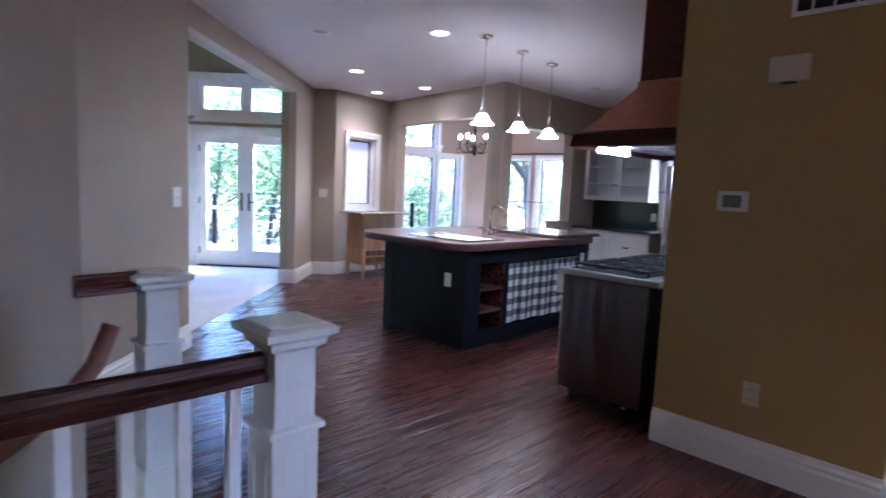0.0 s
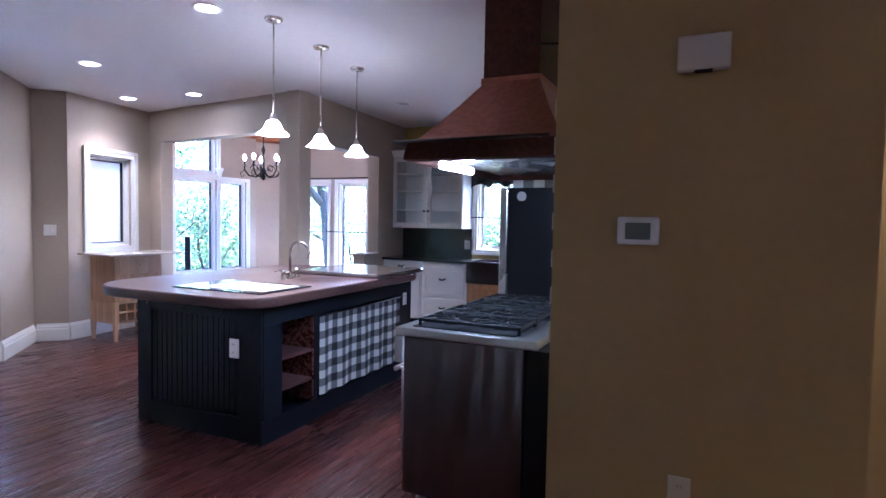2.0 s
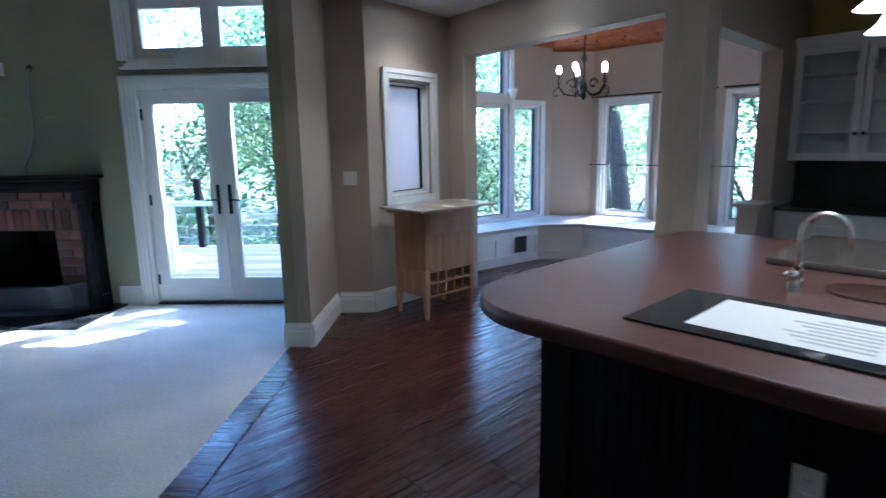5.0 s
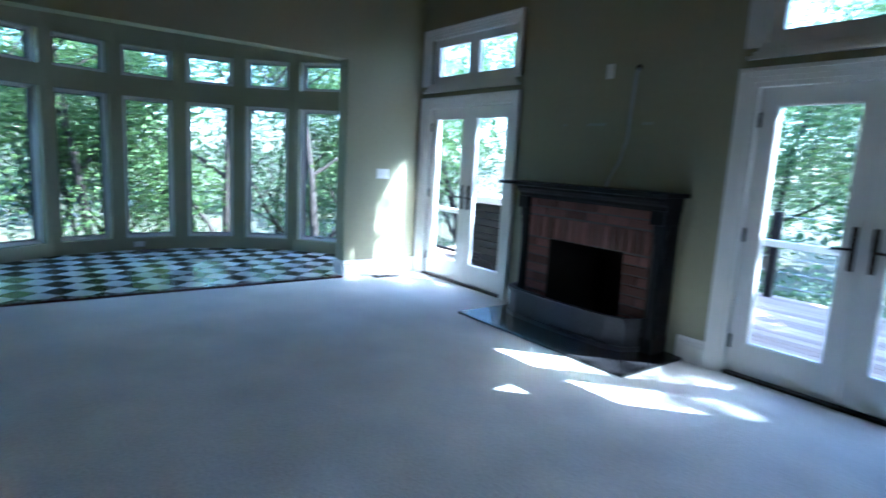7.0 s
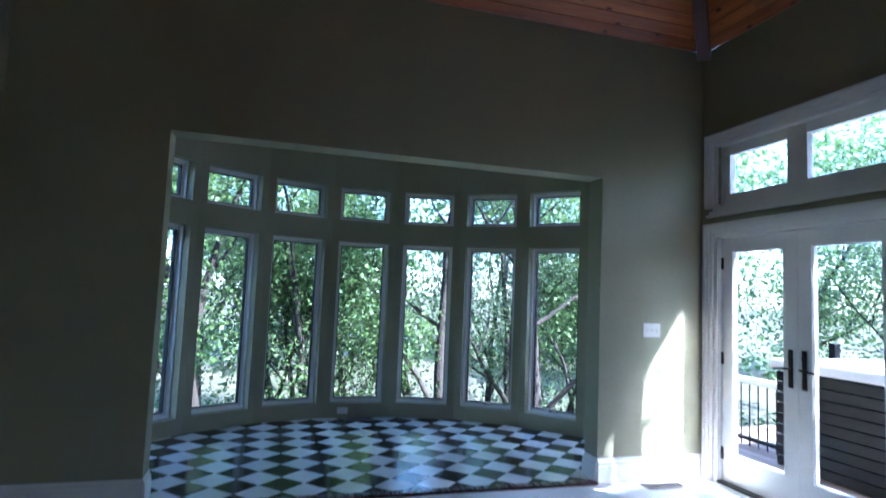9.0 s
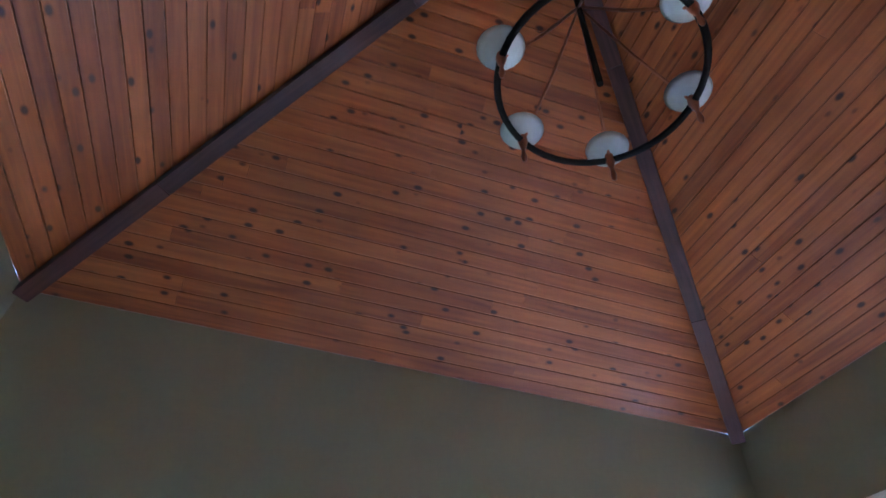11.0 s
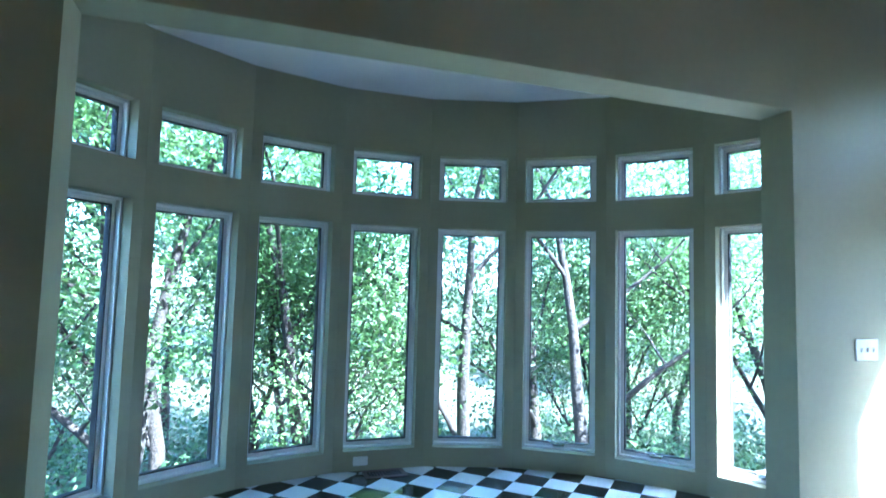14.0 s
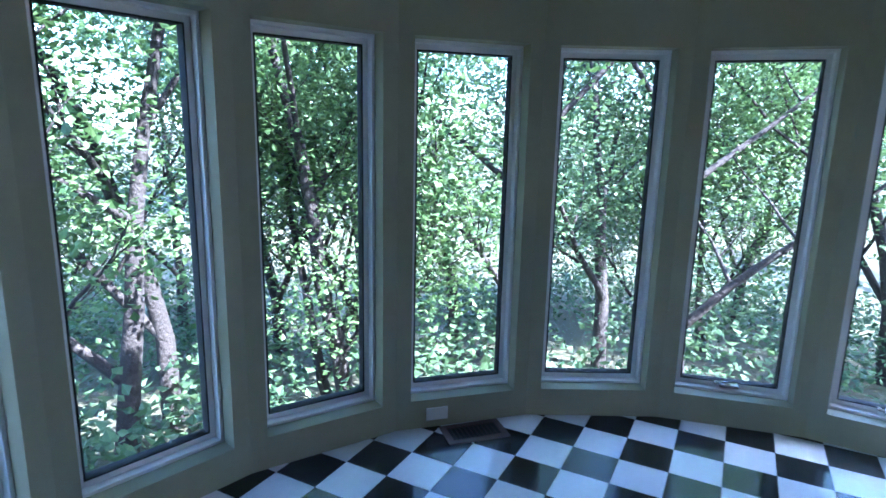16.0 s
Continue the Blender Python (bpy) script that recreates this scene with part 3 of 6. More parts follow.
for name, ea, eb, ta, tb in (("ceiling_west", "nw", "sw", TOPW, TOPW), ("ceiling_north", "ne", "nw", TOPE, TOPW), ("ceiling_east", "se", "ne", TOPE, TOPE), ("ceiling_south", "sw", "se", TOPW, TOPE)):
    bm, m = board_slope(CORN[ea], CORN[eb], ta, tb)
    ob = setting(name, bm, PINE, "sloping ceiling of knotty orange pine boards", "ceiling")
    ob.matrix_world = m


def beam(name, a, b, w=0.11, d=0.10):
    a, b = Vector(a), Vector(b)
    L = (b - a).length
    bm = bmesh.new()
    for u0, u1 in ((0.0, 0.26 * L), (0.26 * L + 0.002, 0.72 * L), (0.72 * L + 0.002, L)):
        quad_box(bm, u0, u1, -w / 2, w / 2, -d, 0.02, bevel=0.006)
    ob = setting(name, bm, BEAM, "dark purple-brown stained hip beam under the pine ceiling", "beam")
    x = (b - a).normalized()
    y = Vector((0, 0, 1)).cross(x).normalized()
    z = x.cross(y)
    ob.matrix_world = Matrix(((x.x, y.x, z.x, a.x), (x.y, y.y, z.y, a.y), (x.z, y.z, z.z, a.z), (0, 0, 0, 1)))
    return ob


for k, top in (("sw", TOPW), ("nw", TOPW), ("ne", TOPE), ("se", TOPE)):
    beam("beam", CORN[k], top)
beam("beam", (TOPW[0] - 0.03, MIDY, APEX), (TOPE[0] + 0.03, MIDY, APEX))

# roof sheet over all
roof = bmesh.new()
quad_box(roof, XW - 0.6, XE + 0.3, YS - 0.5, YN + 0.25, APEX + 0.05, APEX + 0.1)
for p in (((XW - 0.2, XW - 0.15), (YS, YN)), ((XE + 0.05, XE + 0.1), (YS, YN)), ((XW, XE), (YS - 0.2, YS - 0.15)), ((XW, XE), (YN + 0.15, YN + 0.2))):
    quad_box(roof, *p[0], *p[1], EAVE - 0.05, APEX + 0.06)
# unseen eave over the french doors, added to keep sun out of the transoms
quad_box(roof, XW - 0.6, XE + 0.3, YN + 0.2, YN + 1.08, 3.52, 3.66)
setting("roof", roof, CEIL, "roof deck above the vault", "roof")

# ---- bay ----
BC, BR, STEP, TWIST, BAYCEIL = (-7.53, 6.73), 2.66, 16.1, 0.5, 3.17


def bay_point(deg, r=BR):
    a = radians(deg)
    return (BC[0] - r * math.cos(a), BC[1] + r * math.sin(a))


for k in range(-5, 6):
    r = BR / math.cos(radians(STEP / 2))
    p0, p1 = bay_point((k - 0.5) * STEP + TWIST, r), bay_point((k + 0.5) * STEP + TWIST, r)
    L = span(p0, p1)
    w = 0.595
    u = (L - w) / 2
    hs = [(u, u + w, 0.18, 2.03), (u, u + w, 2.275, 2.665)] if abs(k) < 5 else []
    wall("wall_bay", p0, p1, -0.1, BAYCEIL, 0.2, OLIVE, hs, "olive green painted facet of the curved bay")
    baseless = along(p0, p1)
    if hs:
        casement("window_%d" % (k + 6), w, 1.85, baseless @ pose(u, 0, 0.18), "tall narrow white casement window in the bay", crank=k in (-4, -3, 2, 3, 4), deep=0.06)
        casement("window_%d" % (k + 26), w, 0.39, baseless @ pose(u, 0, 2.275), "small white square window above the casement", deep=0.06)
wall("wall_bay_south", (BC[0] + 0.0, BC[1] - BR - 0.35), (XW - 0.2, YS - 0.3), -0.1, BAYCEIL, 0.1, OLIVE)
bayc = bmesh.new()
prism(bayc, [bay_point(d, BR + 0.2) for d in range(-85, 86, 10)] + [(XW - 0.1, BC[1] + BR + 0.2), (XW - 0.1, BC[1] - BR - 0.2)], BAYCEIL, BAYCEIL + 0.08)
setting("ceiling_bay", bayc, CEIL, "white painted flat bay ceiling", "ceiling")
wall("wall_bay_back", (XW - 0.2, BC[1] + BR + 0.25), (XW - 0.2, YN + 0.1), -0.1, BAYCEIL + 0.1, 0.02, OLIVE)

# ---- kitchen shell ----
kc = bmesh.new()
prism(kc, [(XE + 0.1, -2.6), (6.0, -2.6), (6.0, 7.0), K_EAST, K_NORTH, POST, NOOK_W, (-0.9, 10.3), (-1.9, 9.6), (XE + 0.1, 9.4)], CEILING, CEILING + 0.1)
setting("ceiling_kitchen", kc, CEIL, "flat white painted kitchen ceiling", "ceiling")
CB = (-1.83, 9.12)
wall("wall_kitchen_north", (XE + 0.1, 9.12), A0, -0.1, CEILING, 0.15, GREIGE, (), "greige painted wall with a light switch")
AL = span(A0, NOOK_W)
wall("wall_window", A0, NOOK_W, -0.1, CEILING, 0.2, GREIGE, [(0.28, 0.88, 1.02, 2.09)], "greige painted wall with a narrow window")
BL = span(NOOK_W, POST)
wall("wall_nook", NOOK_W, POST, -0.1, 3.3, 0.16, GREIGE, [(0.25, BL - 0.30, -0.1, HEAD)], "greige painted wall with an opening to the dining nook")
CL = span(POST, K_NORTH)
wall("wall_nook_east", POST, K_NORTH, -0.1, 3.3, 0.16, GREIGE, [(0.20, 1.72, 0.93, HEAD_C), (0.20, 1.36, -0.1, 0.931)], "greige painted wall with a half-wall opening to the nook")
DL = span(K_NORTH, K_EAST)
YELLOW = mat("golden wall paint", (0.45, 0.33, 0.10), 0.55, vary=0.05, scale=3)
wall("wall_sink", K_NORTH, K_EAST, -0.1, CEILING, 0.2, YELLOW, [(1.16, 1.98, 1.02, 2.0)], "golden yellow kitchen wall with a window over the sink")
END = (RANGE_WALL[0] + 5.0 * C45, RANGE_WALL[1] + 5.0 * C45)
wall("wall_range", END, RANGE_WALL, -0.1, CEILING, 0.12, MUSTARD, (), "mustard painted wall behind the range")
TH = (2.22, 3.07)
wall("wall_thermostat", RANGE_WALL, TH, -0.1, CEILING, 0.12, MUSTARD, (), "mustard painted wall with a thermostat")
RC = (TH[0] + 0.42 * C45, TH[1] + 0.42 * C45)
wall("wall_recess_side", (TH[0] + 0.122 * C45, TH[1] + 0.122 * C45), RC, -0.1, CEILING, 0.1, MUSTARD)
wall("wall_recess", (RC[0] - 0.3, RC[1] + 0.3), (RC[0] + 2.2, RC[1] - 2.2), -0.1, CEILING, 0.12, MUSTARD, (), "mustard painted hall wall washed by a downlight")
wall("wall_hall_south", (6.2, -2.5), (-4.5, -2.5), -0.1, CEILING, 0.1, GREIGE)
wall("wall_hall_east", (5.2, 0.6), (5.2, -2.6), -0.1, CEILING, 0.1, MUSTARD)
soffit = box(0, 2.4, -0.0, 0.42, 2.50, CEILING, m=along(TH, (TH[0] + 1, TH[1] - 1)))
setting("soffit", soffit, MUSTARD, "mustard painted soffit over the hall recess", "soffit")
STAIR_WALL = (-1.08, 2.70)
wall("wall_stair", (STAIR_WALL[0] - 3.2, STAIR_WALL[1] - 3.2), STAIR_WALL, -2.6, CEILING, 0.14, GREIGE, (), "brown painted wall along the stairwell")
wall("wall_stair_back", (XE + 0.1, 3.4), (-5.0, -0.2), -2.6, CEILING, 0.1, GREIGE)
hallc = bmesh.new()
prism(hallc, [(XE + 0.099, -2.6), (XE + 0.099, 4.0), (-5.2, 0.6), (-5.2, -2.6)], CEILING, CEILING + 0.1)
setting("ceiling_hall", hallc, CEIL)
wall("wall_hall_west", (-4.6, -2.6), (-4.6, 0.4), -2.6, CEILING, -0.1, GREIGE)

for p0, p1 in ((A0, (-0.9, 9.94)), (RANGE_WALL, TH), (RC, (RC[0] + 2.0, RC[1] - 2.0)), ((XE + 0.2 + 0.022, 9.12), A0)):
    baseboard(p0, p1)
baseboard((XE + 0.2, OP1), (XE + 0.2, 9.12 - 0.022))
baseboard((XE + 0.2, 3.2), (XE + 0.2, OP0))
baseboard(TH, RC)

# ---- nook shell ----
NC = (0.95, 10.2)
nk = [NOOK_W, *NOOK, K_NORTH]
for i, (p0, p1) in enumerate(zip(nk, nk[1:])):
    L = span(p0, p1)
    hs = {1: [(0.28, 1.02, 0.50, 2.0), (0.28, 1.02, 2.10, 2.98), (1.10, 1.62, 0.50, 2.0)], 3: [(0.17, 0.83, 0.50, 2.02), (1.04, 1.60, 0.50, 2.02), (1.85, 2.48, 0.50, 2.02)]}.get(i, [])
    hs = [h for h in hs if h[1] < L]
    wall("wall_bench", p0, p1, -0.1, 3.1 if i == 1 else PLATE, 0.2, GREIGE, hs, "tan painted wall of the dining nook")
    for h in hs:
        casement("window_%d" % (60 + 10 * i + hs.index(h)), h[1] - h[0], h[3] - h[2], along(p0, p1) @ pose(h[0], 0, h[2]), "white framed window above the window seat", casing=0.06)
TOPN = (1.0, 10.6, 4.2)
nv = bmesh.new()
ring = [(-0.95, 10.15, 2.9), *[((x - NC[0]) * 1.06 + NC[0], (y - NC[1]) * 1.06 + NC[1], PLATE - 0.05) for x, y in NOOK], (2.62, 9.92, 2.9), (0.87, 8.10, 2.9)]
for a, b in zip(ring, ring[1:] + ring[:1]):
    n = 16
    for i in range(n):
        pt = lambda q, f, up=0.0: tuple(c + (e - c) * f for c, e in zip(q, TOPN))[:2] + (q[2] + (TOPN[2] - q[2]) * f + up,)
        f0, f1, f2 = i / n, (i + 0.96) / n, (i + 1) / n
        nv.faces.new([nv.verts.new(p) for p in (pt(a, f0), pt(b, f0), pt(b, f1), pt(a, f1))])
        nv.faces.new([nv.verts.new(p) for p in (pt(a, f0, 0.012), pt(b, f0, 0.012), pt(b, f2, 0.012), pt(a, f2, 0.012))])
setting("ceiling_nook", nv, PINE, "knotty pine boarded vault over the dining nook", "ceiling")

ww = casement("window_50", 0.60, 1.07, along(A0, NOOK_W) @ pose(0.28, 0, 1.02), "narrow white window with a pale shade drawn down", casing=0.09)
part("shade", box(0.05, 0.55, 0.116, 0.120, 0.05, 1.02), BLIND, ww, "pinkish white fabric shade")
wk = casement("window_51", 0.82, 0.98, along(K_NORTH, K_EAST) @ pose(1.16, 0, 1.02), "white double window over the sink", casing=0.07)
part("mullion", box(0.385, 0.435, 0.07, 0.14, 0.02, 0.96, 0.004), WHITE, wk)


# ---- floors and ground ----
fb = bmesh.new()
N1, N2 = (-0.18, 2.20), (-0.91, 2.91)
prism(fb, [(XE + 0.19, 9.3), (XE + 0.19, 3.3), (-1.35, 3.36), (-0.905, 2.915), (-0.135, 2.145), (-4.7, -2.4), (-4.6, -2.6), (6.2, -2.6), (6.2, 8.0), (3.4, 11.0), (1.2, 12.5), (0.2, 12.5), (-1.2, 11.4)], -0.12, -0.014)
floor_k = setting("floor_kitchen", fb, HARDWOOD, "dark red hand-scraped hardwood floor laid diagonally", "floor")
bt = bmesh.new()
prism(bt, [bay_point(d, BR + 0.15) for d in range(-85, 86, 10)] + [(XW - 0.02, BAY1 + 0.9), (XW - 0.02, BAY0 - 0.9)], -0.1, 0.008)
floor_b = setting("floor_bay", bt, MORTAR, "black and white checkered tile floor of the bay", "floor")
setting("threshold_bay", box(XW - 0.02, XW + 0.06, BAY0 + 0.023, BAY1 - 0.023, -0.02, 0.022, 0.006), HARDWOOD, "dark wooden strip between carpet and tiles", "threshold")
thr = setting("threshold_kitchen", box(XE + 0.022, XE + 0.19, OP0, OP1, -0.02, 0.008, 0.004), HARDWOOD, "wide dark wooden strip between carpet and hardwood", "threshold")

rnd = random.Random(3)
gr = bmesh.new()
n = 60
def ground_z(x, y):
    d = math.hypot(x + 4, y - 7)
    return -1.5 - 0.10 * max(0, min(d - 6, 14)) + 0.25 * noise.noise((x * 0.25, y * 0.25, 0)) * min(1, d / 8) + max(0, d - 20) * 0.06
gv = {}
cs = [-400, -200, -100, -60] + [-40 + 2.0 * i for i in range(41)] + [60, 100, 200, 400]
for i, x in enumerate(cs):
    for j, y in enumerate(cs):
        gv[i, j] = gr.verts.new((x - 4, y + 7, ground_z(x - 4, y + 7) if max(abs(x), abs(y)) <= 60 else 0))
for i in range(len(cs) - 1):
    for j in range(len(cs) - 1):
        gr.faces.new((gv[i, j], gv[i + 1, j], gv[i + 1, j + 1], gv[i, j + 1])).smooth = True
setting("ground", gr, SOIL, "brown leaf-strewn woodland ground", "ground")


def leaf_cloud(blobs, count, size, seed, flat=0.5):
    """Many small kinked leaves scattered through overlapping clumps."""
    r = random.Random(seed)
    vs, fs = [], []
    tot = sum(b[3] ** 2 for b in blobs)
    for cx, cy, cz, cr in blobs:
        for _ in range(int(count * cr * cr / tot)):
            d = Vector((r.gauss(0, 1), r.gauss(0, 1), r.gauss(0, 0.7))).normalized() * cr * (r.random() ** 0.45)
            p = Vector((cx, cy, cz)) + d
            a = Vector((r.gauss(0, 1), r.gauss(0, 1), r.gauss(0, 0.5) - 0.2)).normalized()
            b = a.cross(Vector((r.gauss(0, flat), r.gauss(0, flat), 1))).normalized()
            s = size * r.uniform(0.6, 1.4)
            up = a.cross(b) * s * 0.15
            i = len(vs)
            vs += [p, p + a * s * 0.5 + b * s * 0.38 + up, p + a * s, p + a * s * 0.5 - b * s * 0.38 + up]
            fs.append((i, i + 1, i + 2, i + 3))
    me = bpy.data.meshes.new("crown")
    me.from_pydata([tuple(v) for v in vs], [], fs)
    return me


def tree_mesh(seed, height, spread, leaves, size, low=0.25):
    """Trunk with forking limbs, and the clumps of its crown."""
    r = random.Random(seed)
    bm = bmesh.new()
    blobs = []
    tips = [(Vector((0, 0, -0.6)), Vector((r.uniform(-0.1, 0.1), r.uniform(-0.1, 0.1), 1)).normalized(), height * 0.5, height * 0.016, 0)]
    while tips:
        p, d, ln, rad, lev = tips.pop()
        pts, rs = [p], [rad]
        for k in range(5):
            d = (d + Vector((r.gauss(0, 0.12), r.gauss(0, 0.12), r.gauss(0.03, 0.05)))).normalized()
            p = p + d * ln / 5
            pts.append(p)
            rs.append(rad * (1 - 0.11 * (k + 1)))
            if lev < 3 and k >= (1 if lev else 1) and r.random() < 0.75:
                side = Vector((r.gauss(0, 1), r.gauss(0, 1), r.uniform(0.1, 0.7))).normalized()
                tips.append((p, (d * 0.5 + side * 0.8).normalized(), ln * r.uniform(0.5, 0.75), rs[-1] * 0.6, lev + 1))
            if lev >= 1 and p.z > height * low:
                blobs.append((p.x, p.y, p.z, spread * r.uniform(0.16, 0.30)))
        tube(bm, pts, rs, 7 if lev < 2 else 5, False)
        if lev < 3:
            tips.append((p, d, ln * 0.6, rs[-1], lev + 1))
    return bm, leaf_cloud(blobs, leaves, size, seed + 1)


def tree(seed, height, spread, leaves, size, material, label, low=0.25):
    bm, crown = tree_mesh(seed, height, spread, leaves, size, low)
    t = thing("tree", label, "tree", group="woodland trees")
    part("trunk", bm, BARK, t, "grey brown trunk with forking limbs")
    crown.materials.append(material)
    c = new("crown", crown)
    c.parent = t
    return t


TREES = [tree(11, 9.5, 4.2, 21000, 0.076, LEAF_A, "tall broadleaf tree with a light green crown"),
         tree(23, 8.0, 3.6, 19000, 0.07, LEAF_B, "broadleaf tree with a deep green crown", 0.1),
         tree(37, 6.0, 3.2, 13000, 0.068, LEAF_A, "young broadleaf tree with low green branches", 0.05),
         # Added sun blocker: keeps direct sun off the nook and the right door leaf.
         tree(51, 12.5, 3.3, 26000, 0.12, LEAF_A, "tall dense broadleaf tree added to shade the nook and right-hand doors", 0.2),
         tree(77, 9.0, 3.0, 8000, 0.085, LEAF_A, "broadleaf tree with dark forking limbs and thin foliage", 0.3)]
SPOTS = [(-14.6, 4.6, 0), (-15.0, 7.4, 2), (-14.6, 10.6, 1), (-17.0, 6.0, 1), (-17.4, 9.2, 0), (-13.8, 1.6, 1), (-16.2, 2.8, 2), (-16.6, 12.4, 2), (-13.2, 14.8, 0), (-11.8, 17.2, 1),
         (-8.6, 18.0, 2), (-5.6, 18.8, 0), (-2.8, 17.8, 1), (0.0, 18.8, 2), (-8.8, 21.4, 0), (-3.6, 22.4, 1), (3.0, 17.6, 0), (6.0, 17.4, 1), (9.4, 13.6, 0), (8.2, 17.0, 2), (0.8, 22.0, 1),
         (-20.0, 4.0, 1), (-20.6, 8.0, 0), (-19.6, 12.0, 1), (-15.0, 18.0, 0), (11.4, 11.0, 2), (-12.8, -1.4, 2), (4.6, 20.0, 2), (-13.9, 6.6, 2), (2.8, 14.4, 3), (7.6, 12.6, 3), (-18.6, 1.0, 0), (-15.2, 13.2, 2), (-17.4, 15.8, 1), (-18.2, 14.2, 2), (-12.5, 10.4, 4), (-14.0, 6.7, 4), (-13.4, 8.6, 4), (-13.2, 4.2, 4)]
first = [True] * 5
for i, (x, y, k) in enumerate(SPOTS):
    m = pose(x, y, ground_z(x, y), 0, 0, i * 77) @ Matrix.Diagonal((*[0.9 + 0.06 * (i % 5)] * 3, 1))
    if first[k]:
        TREES[k].matrix_world = m
        first[k] = False
    else:
        o = copy_thing(TREES[k], pose(x, y, ground_z(x, y), 0, 0, i * 77))
under = []
for i in range(330):
    a = rnd.uniform(0, 1)
    x, y = (rnd.uniform(-22, -11.6), rnd.uniform(-2, 18)) if a < 0.55 else (rnd.uniform(-12, 10), rnd.uniform(14.5, 24))
    under.append((x, y, ground_z(x, y) + rnd.uniform(0.2, 0.9), rnd.uniform(0.5, 1.1)))
us = leaf_cloud(under, 52000, 0.11, 5)
us.materials.append(LEAF_B)
tagged(new("undergrowth", us), "low leafy shrubs on the woodland floor", "undergrowth", kind="stuff")
far = []
for i in range(240):
    a, d = rnd.uniform(-0.15, 0.72) * math.pi * 2, rnd.uniform(24, 40)
    x, y = -4 + d * math.cos(a + 0.8), 7 + d * math.sin(a + 0.8)
    far.append((x, y, rnd.uniform(-2.0, 10.0), rnd.uniform(1.6, 3.2)))
fw = leaf_cloud(far, 80000, 0.38, 9)
fw.materials.append(LEAF_A)
tagged(new("far_woods", fw), "distant green woods behind the nearer trees", "woods", kind="stuff")

# deck outside the french doors
deck = thing("deck", "weathered wooden deck outside the french doors", "deck")
joists = bmesh.new()
for k in range(6):
    quad_box(joists, -9.6, -0.5, 9.75 + k * 0.6, 9.80 + k * 0.6, -0.30, -0.09)
part("joists", joists, DECK, deck)
bd = box(0, 9.1, 0, 0.135, -0.09, -0.06, 0.004)
bmesh.ops.recalc_face_normals(bd, faces=bd.faces)
bme = bpy.data.meshes.new("board")
bd.to_mesh(bme)
bd.free()
bme.materials.append(DECK)
for k in range(25):
    b = new("board", bme)
    b.parent = deck
    b.location = (-9.6, 9.62 + k * 0.14, 0)
rail = thing("deck_railing", "deck railing with black posts and thin cables", "railing")
for x in (-9.4, -7.9, -6.4, -4.9, -3.42, -1.9, -0.6):
    part("post", box(x - 0.045, x + 0.045, 12.9, 12.99, -0.3, 1.03, 0.006), BLACK, rail, "black painted post")
for z in (0.10, 0.28, 0.46, 0.64, 0.82, 0.98):
    part("cable", tube(bmesh.new(), [(-9.4, 12.945, z), (-0.6, 12.945, z)], 0.006, 6), STEEL, rail, "thin steel cable")
wp = thing("deck_post", "white painted post with a short top rail on the deck", "post")
part("post", box(-4.47, -4.31, 10.92, 11.08, -0.06, 0.90, 0.008), WHITE, wp)
part("top_rail", box(-4.31, -3.55, 10.96, 11.04, 0.80, 0.86, 0.006), WHITE, wp)
tub = thing("hot_tub", "dark slatted hot tub with a pale grey cover on the deck", "hot tub", pose(-8.06, 10.55, -0.06))
for k in range(9):
    part("slat", box(0, 2.0, 0, 1.6, 0.02 + k * 0.1, 0.112 + k * 0.1, 0.008), BLACK, tub)
part("cover", box(-0.05, 2.05, -0.05, 1.65, 0.93, 1.03, 0.03), mat("grey vinyl cover", (0.45, 0.44, 0.44), 0.5, vary=0.06), tub, "pale grey vinyl cover")
wr = thing("side_railing", "white deck rail on thin black balusters", "railing")
part("top_rail", box(-9.5, -8.25, 10.85, 10.95, 0.62, 0.68, 0.006), WHITE, wr)
part("bottom_rail", box(-9.5, -8.25, 10.87, 10.93, 0.0, 0.04, 0.004), BLACK, wr)
for k in range(11):
    part("baluster", tube(bmesh.new(), [(-9.45 + 0.118 * k, 10.9, -0.06), (-9.45 + 0.118 * k, 10.9, 0.63)], 0.008, 6), BLACK, wr, "thin black baluster")


# ---- fireplace ----
FX0, FX1 = -5.88, -4.08
fp = thing("fireplace", "black mantelpiece round a red brick fireplace", "fireplace")
bw0, bw1 = -5.57, -4.25
mb = bmesh.new()
for a in ((bw0, FB0, 0, 1.14), (FB1, bw1, 0, 1.14), (FB0, FB1, FBTOP, 1.14)):
    quad_box(mb, a[0], a[1], YN - 0.165, YN, a[2], a[3])
part("brick_surround", mb, mat("sooty mortar", (0.10, 0.085, 0.075), 0.95, vary=0.2, scale=20), fp, "grey mortar bed of the brick surround")
fbx = bmesh.new()
fr0, fr1 = [[fbx.verts.new(p) for p in ((FB0 + i, y, 0.004), (FB1 - i, y, 0.004), (FB1 - i, y, FBTOP), (FB0 + i, y, FBTOP))] for y, i in ((YN - 0.16, 0.0), (YN + 0.45, 0.12))]
for k in range(4):
    fbx.faces.new((fr0[k], fr0[(k + 1) % 4], fr1[(k + 1) % 4], fr1[k]))
fbx.faces.new(fr1)
part("firebox", fbx, SOOT, fp, "sooty black firebox")


def shared(name, bm, material):
    bmesh.ops.recalc_face_normals(bm, faces=bm.faces)
    me = bpy.data.meshes.new(name)
    bm.to_mesh(me)
    bm.free()
    me.materials.append(material)
    return me


def piece(name, me, parent, m):
    ob = new(name, me)
    ob.parent = parent
    ob.matrix_local = m
    return ob


bk = shared("brick", box(-0.5, 0.5, 0, 0.1, -0.5, 0.5, 0.03), BRICK)
rb = random.Random(8)


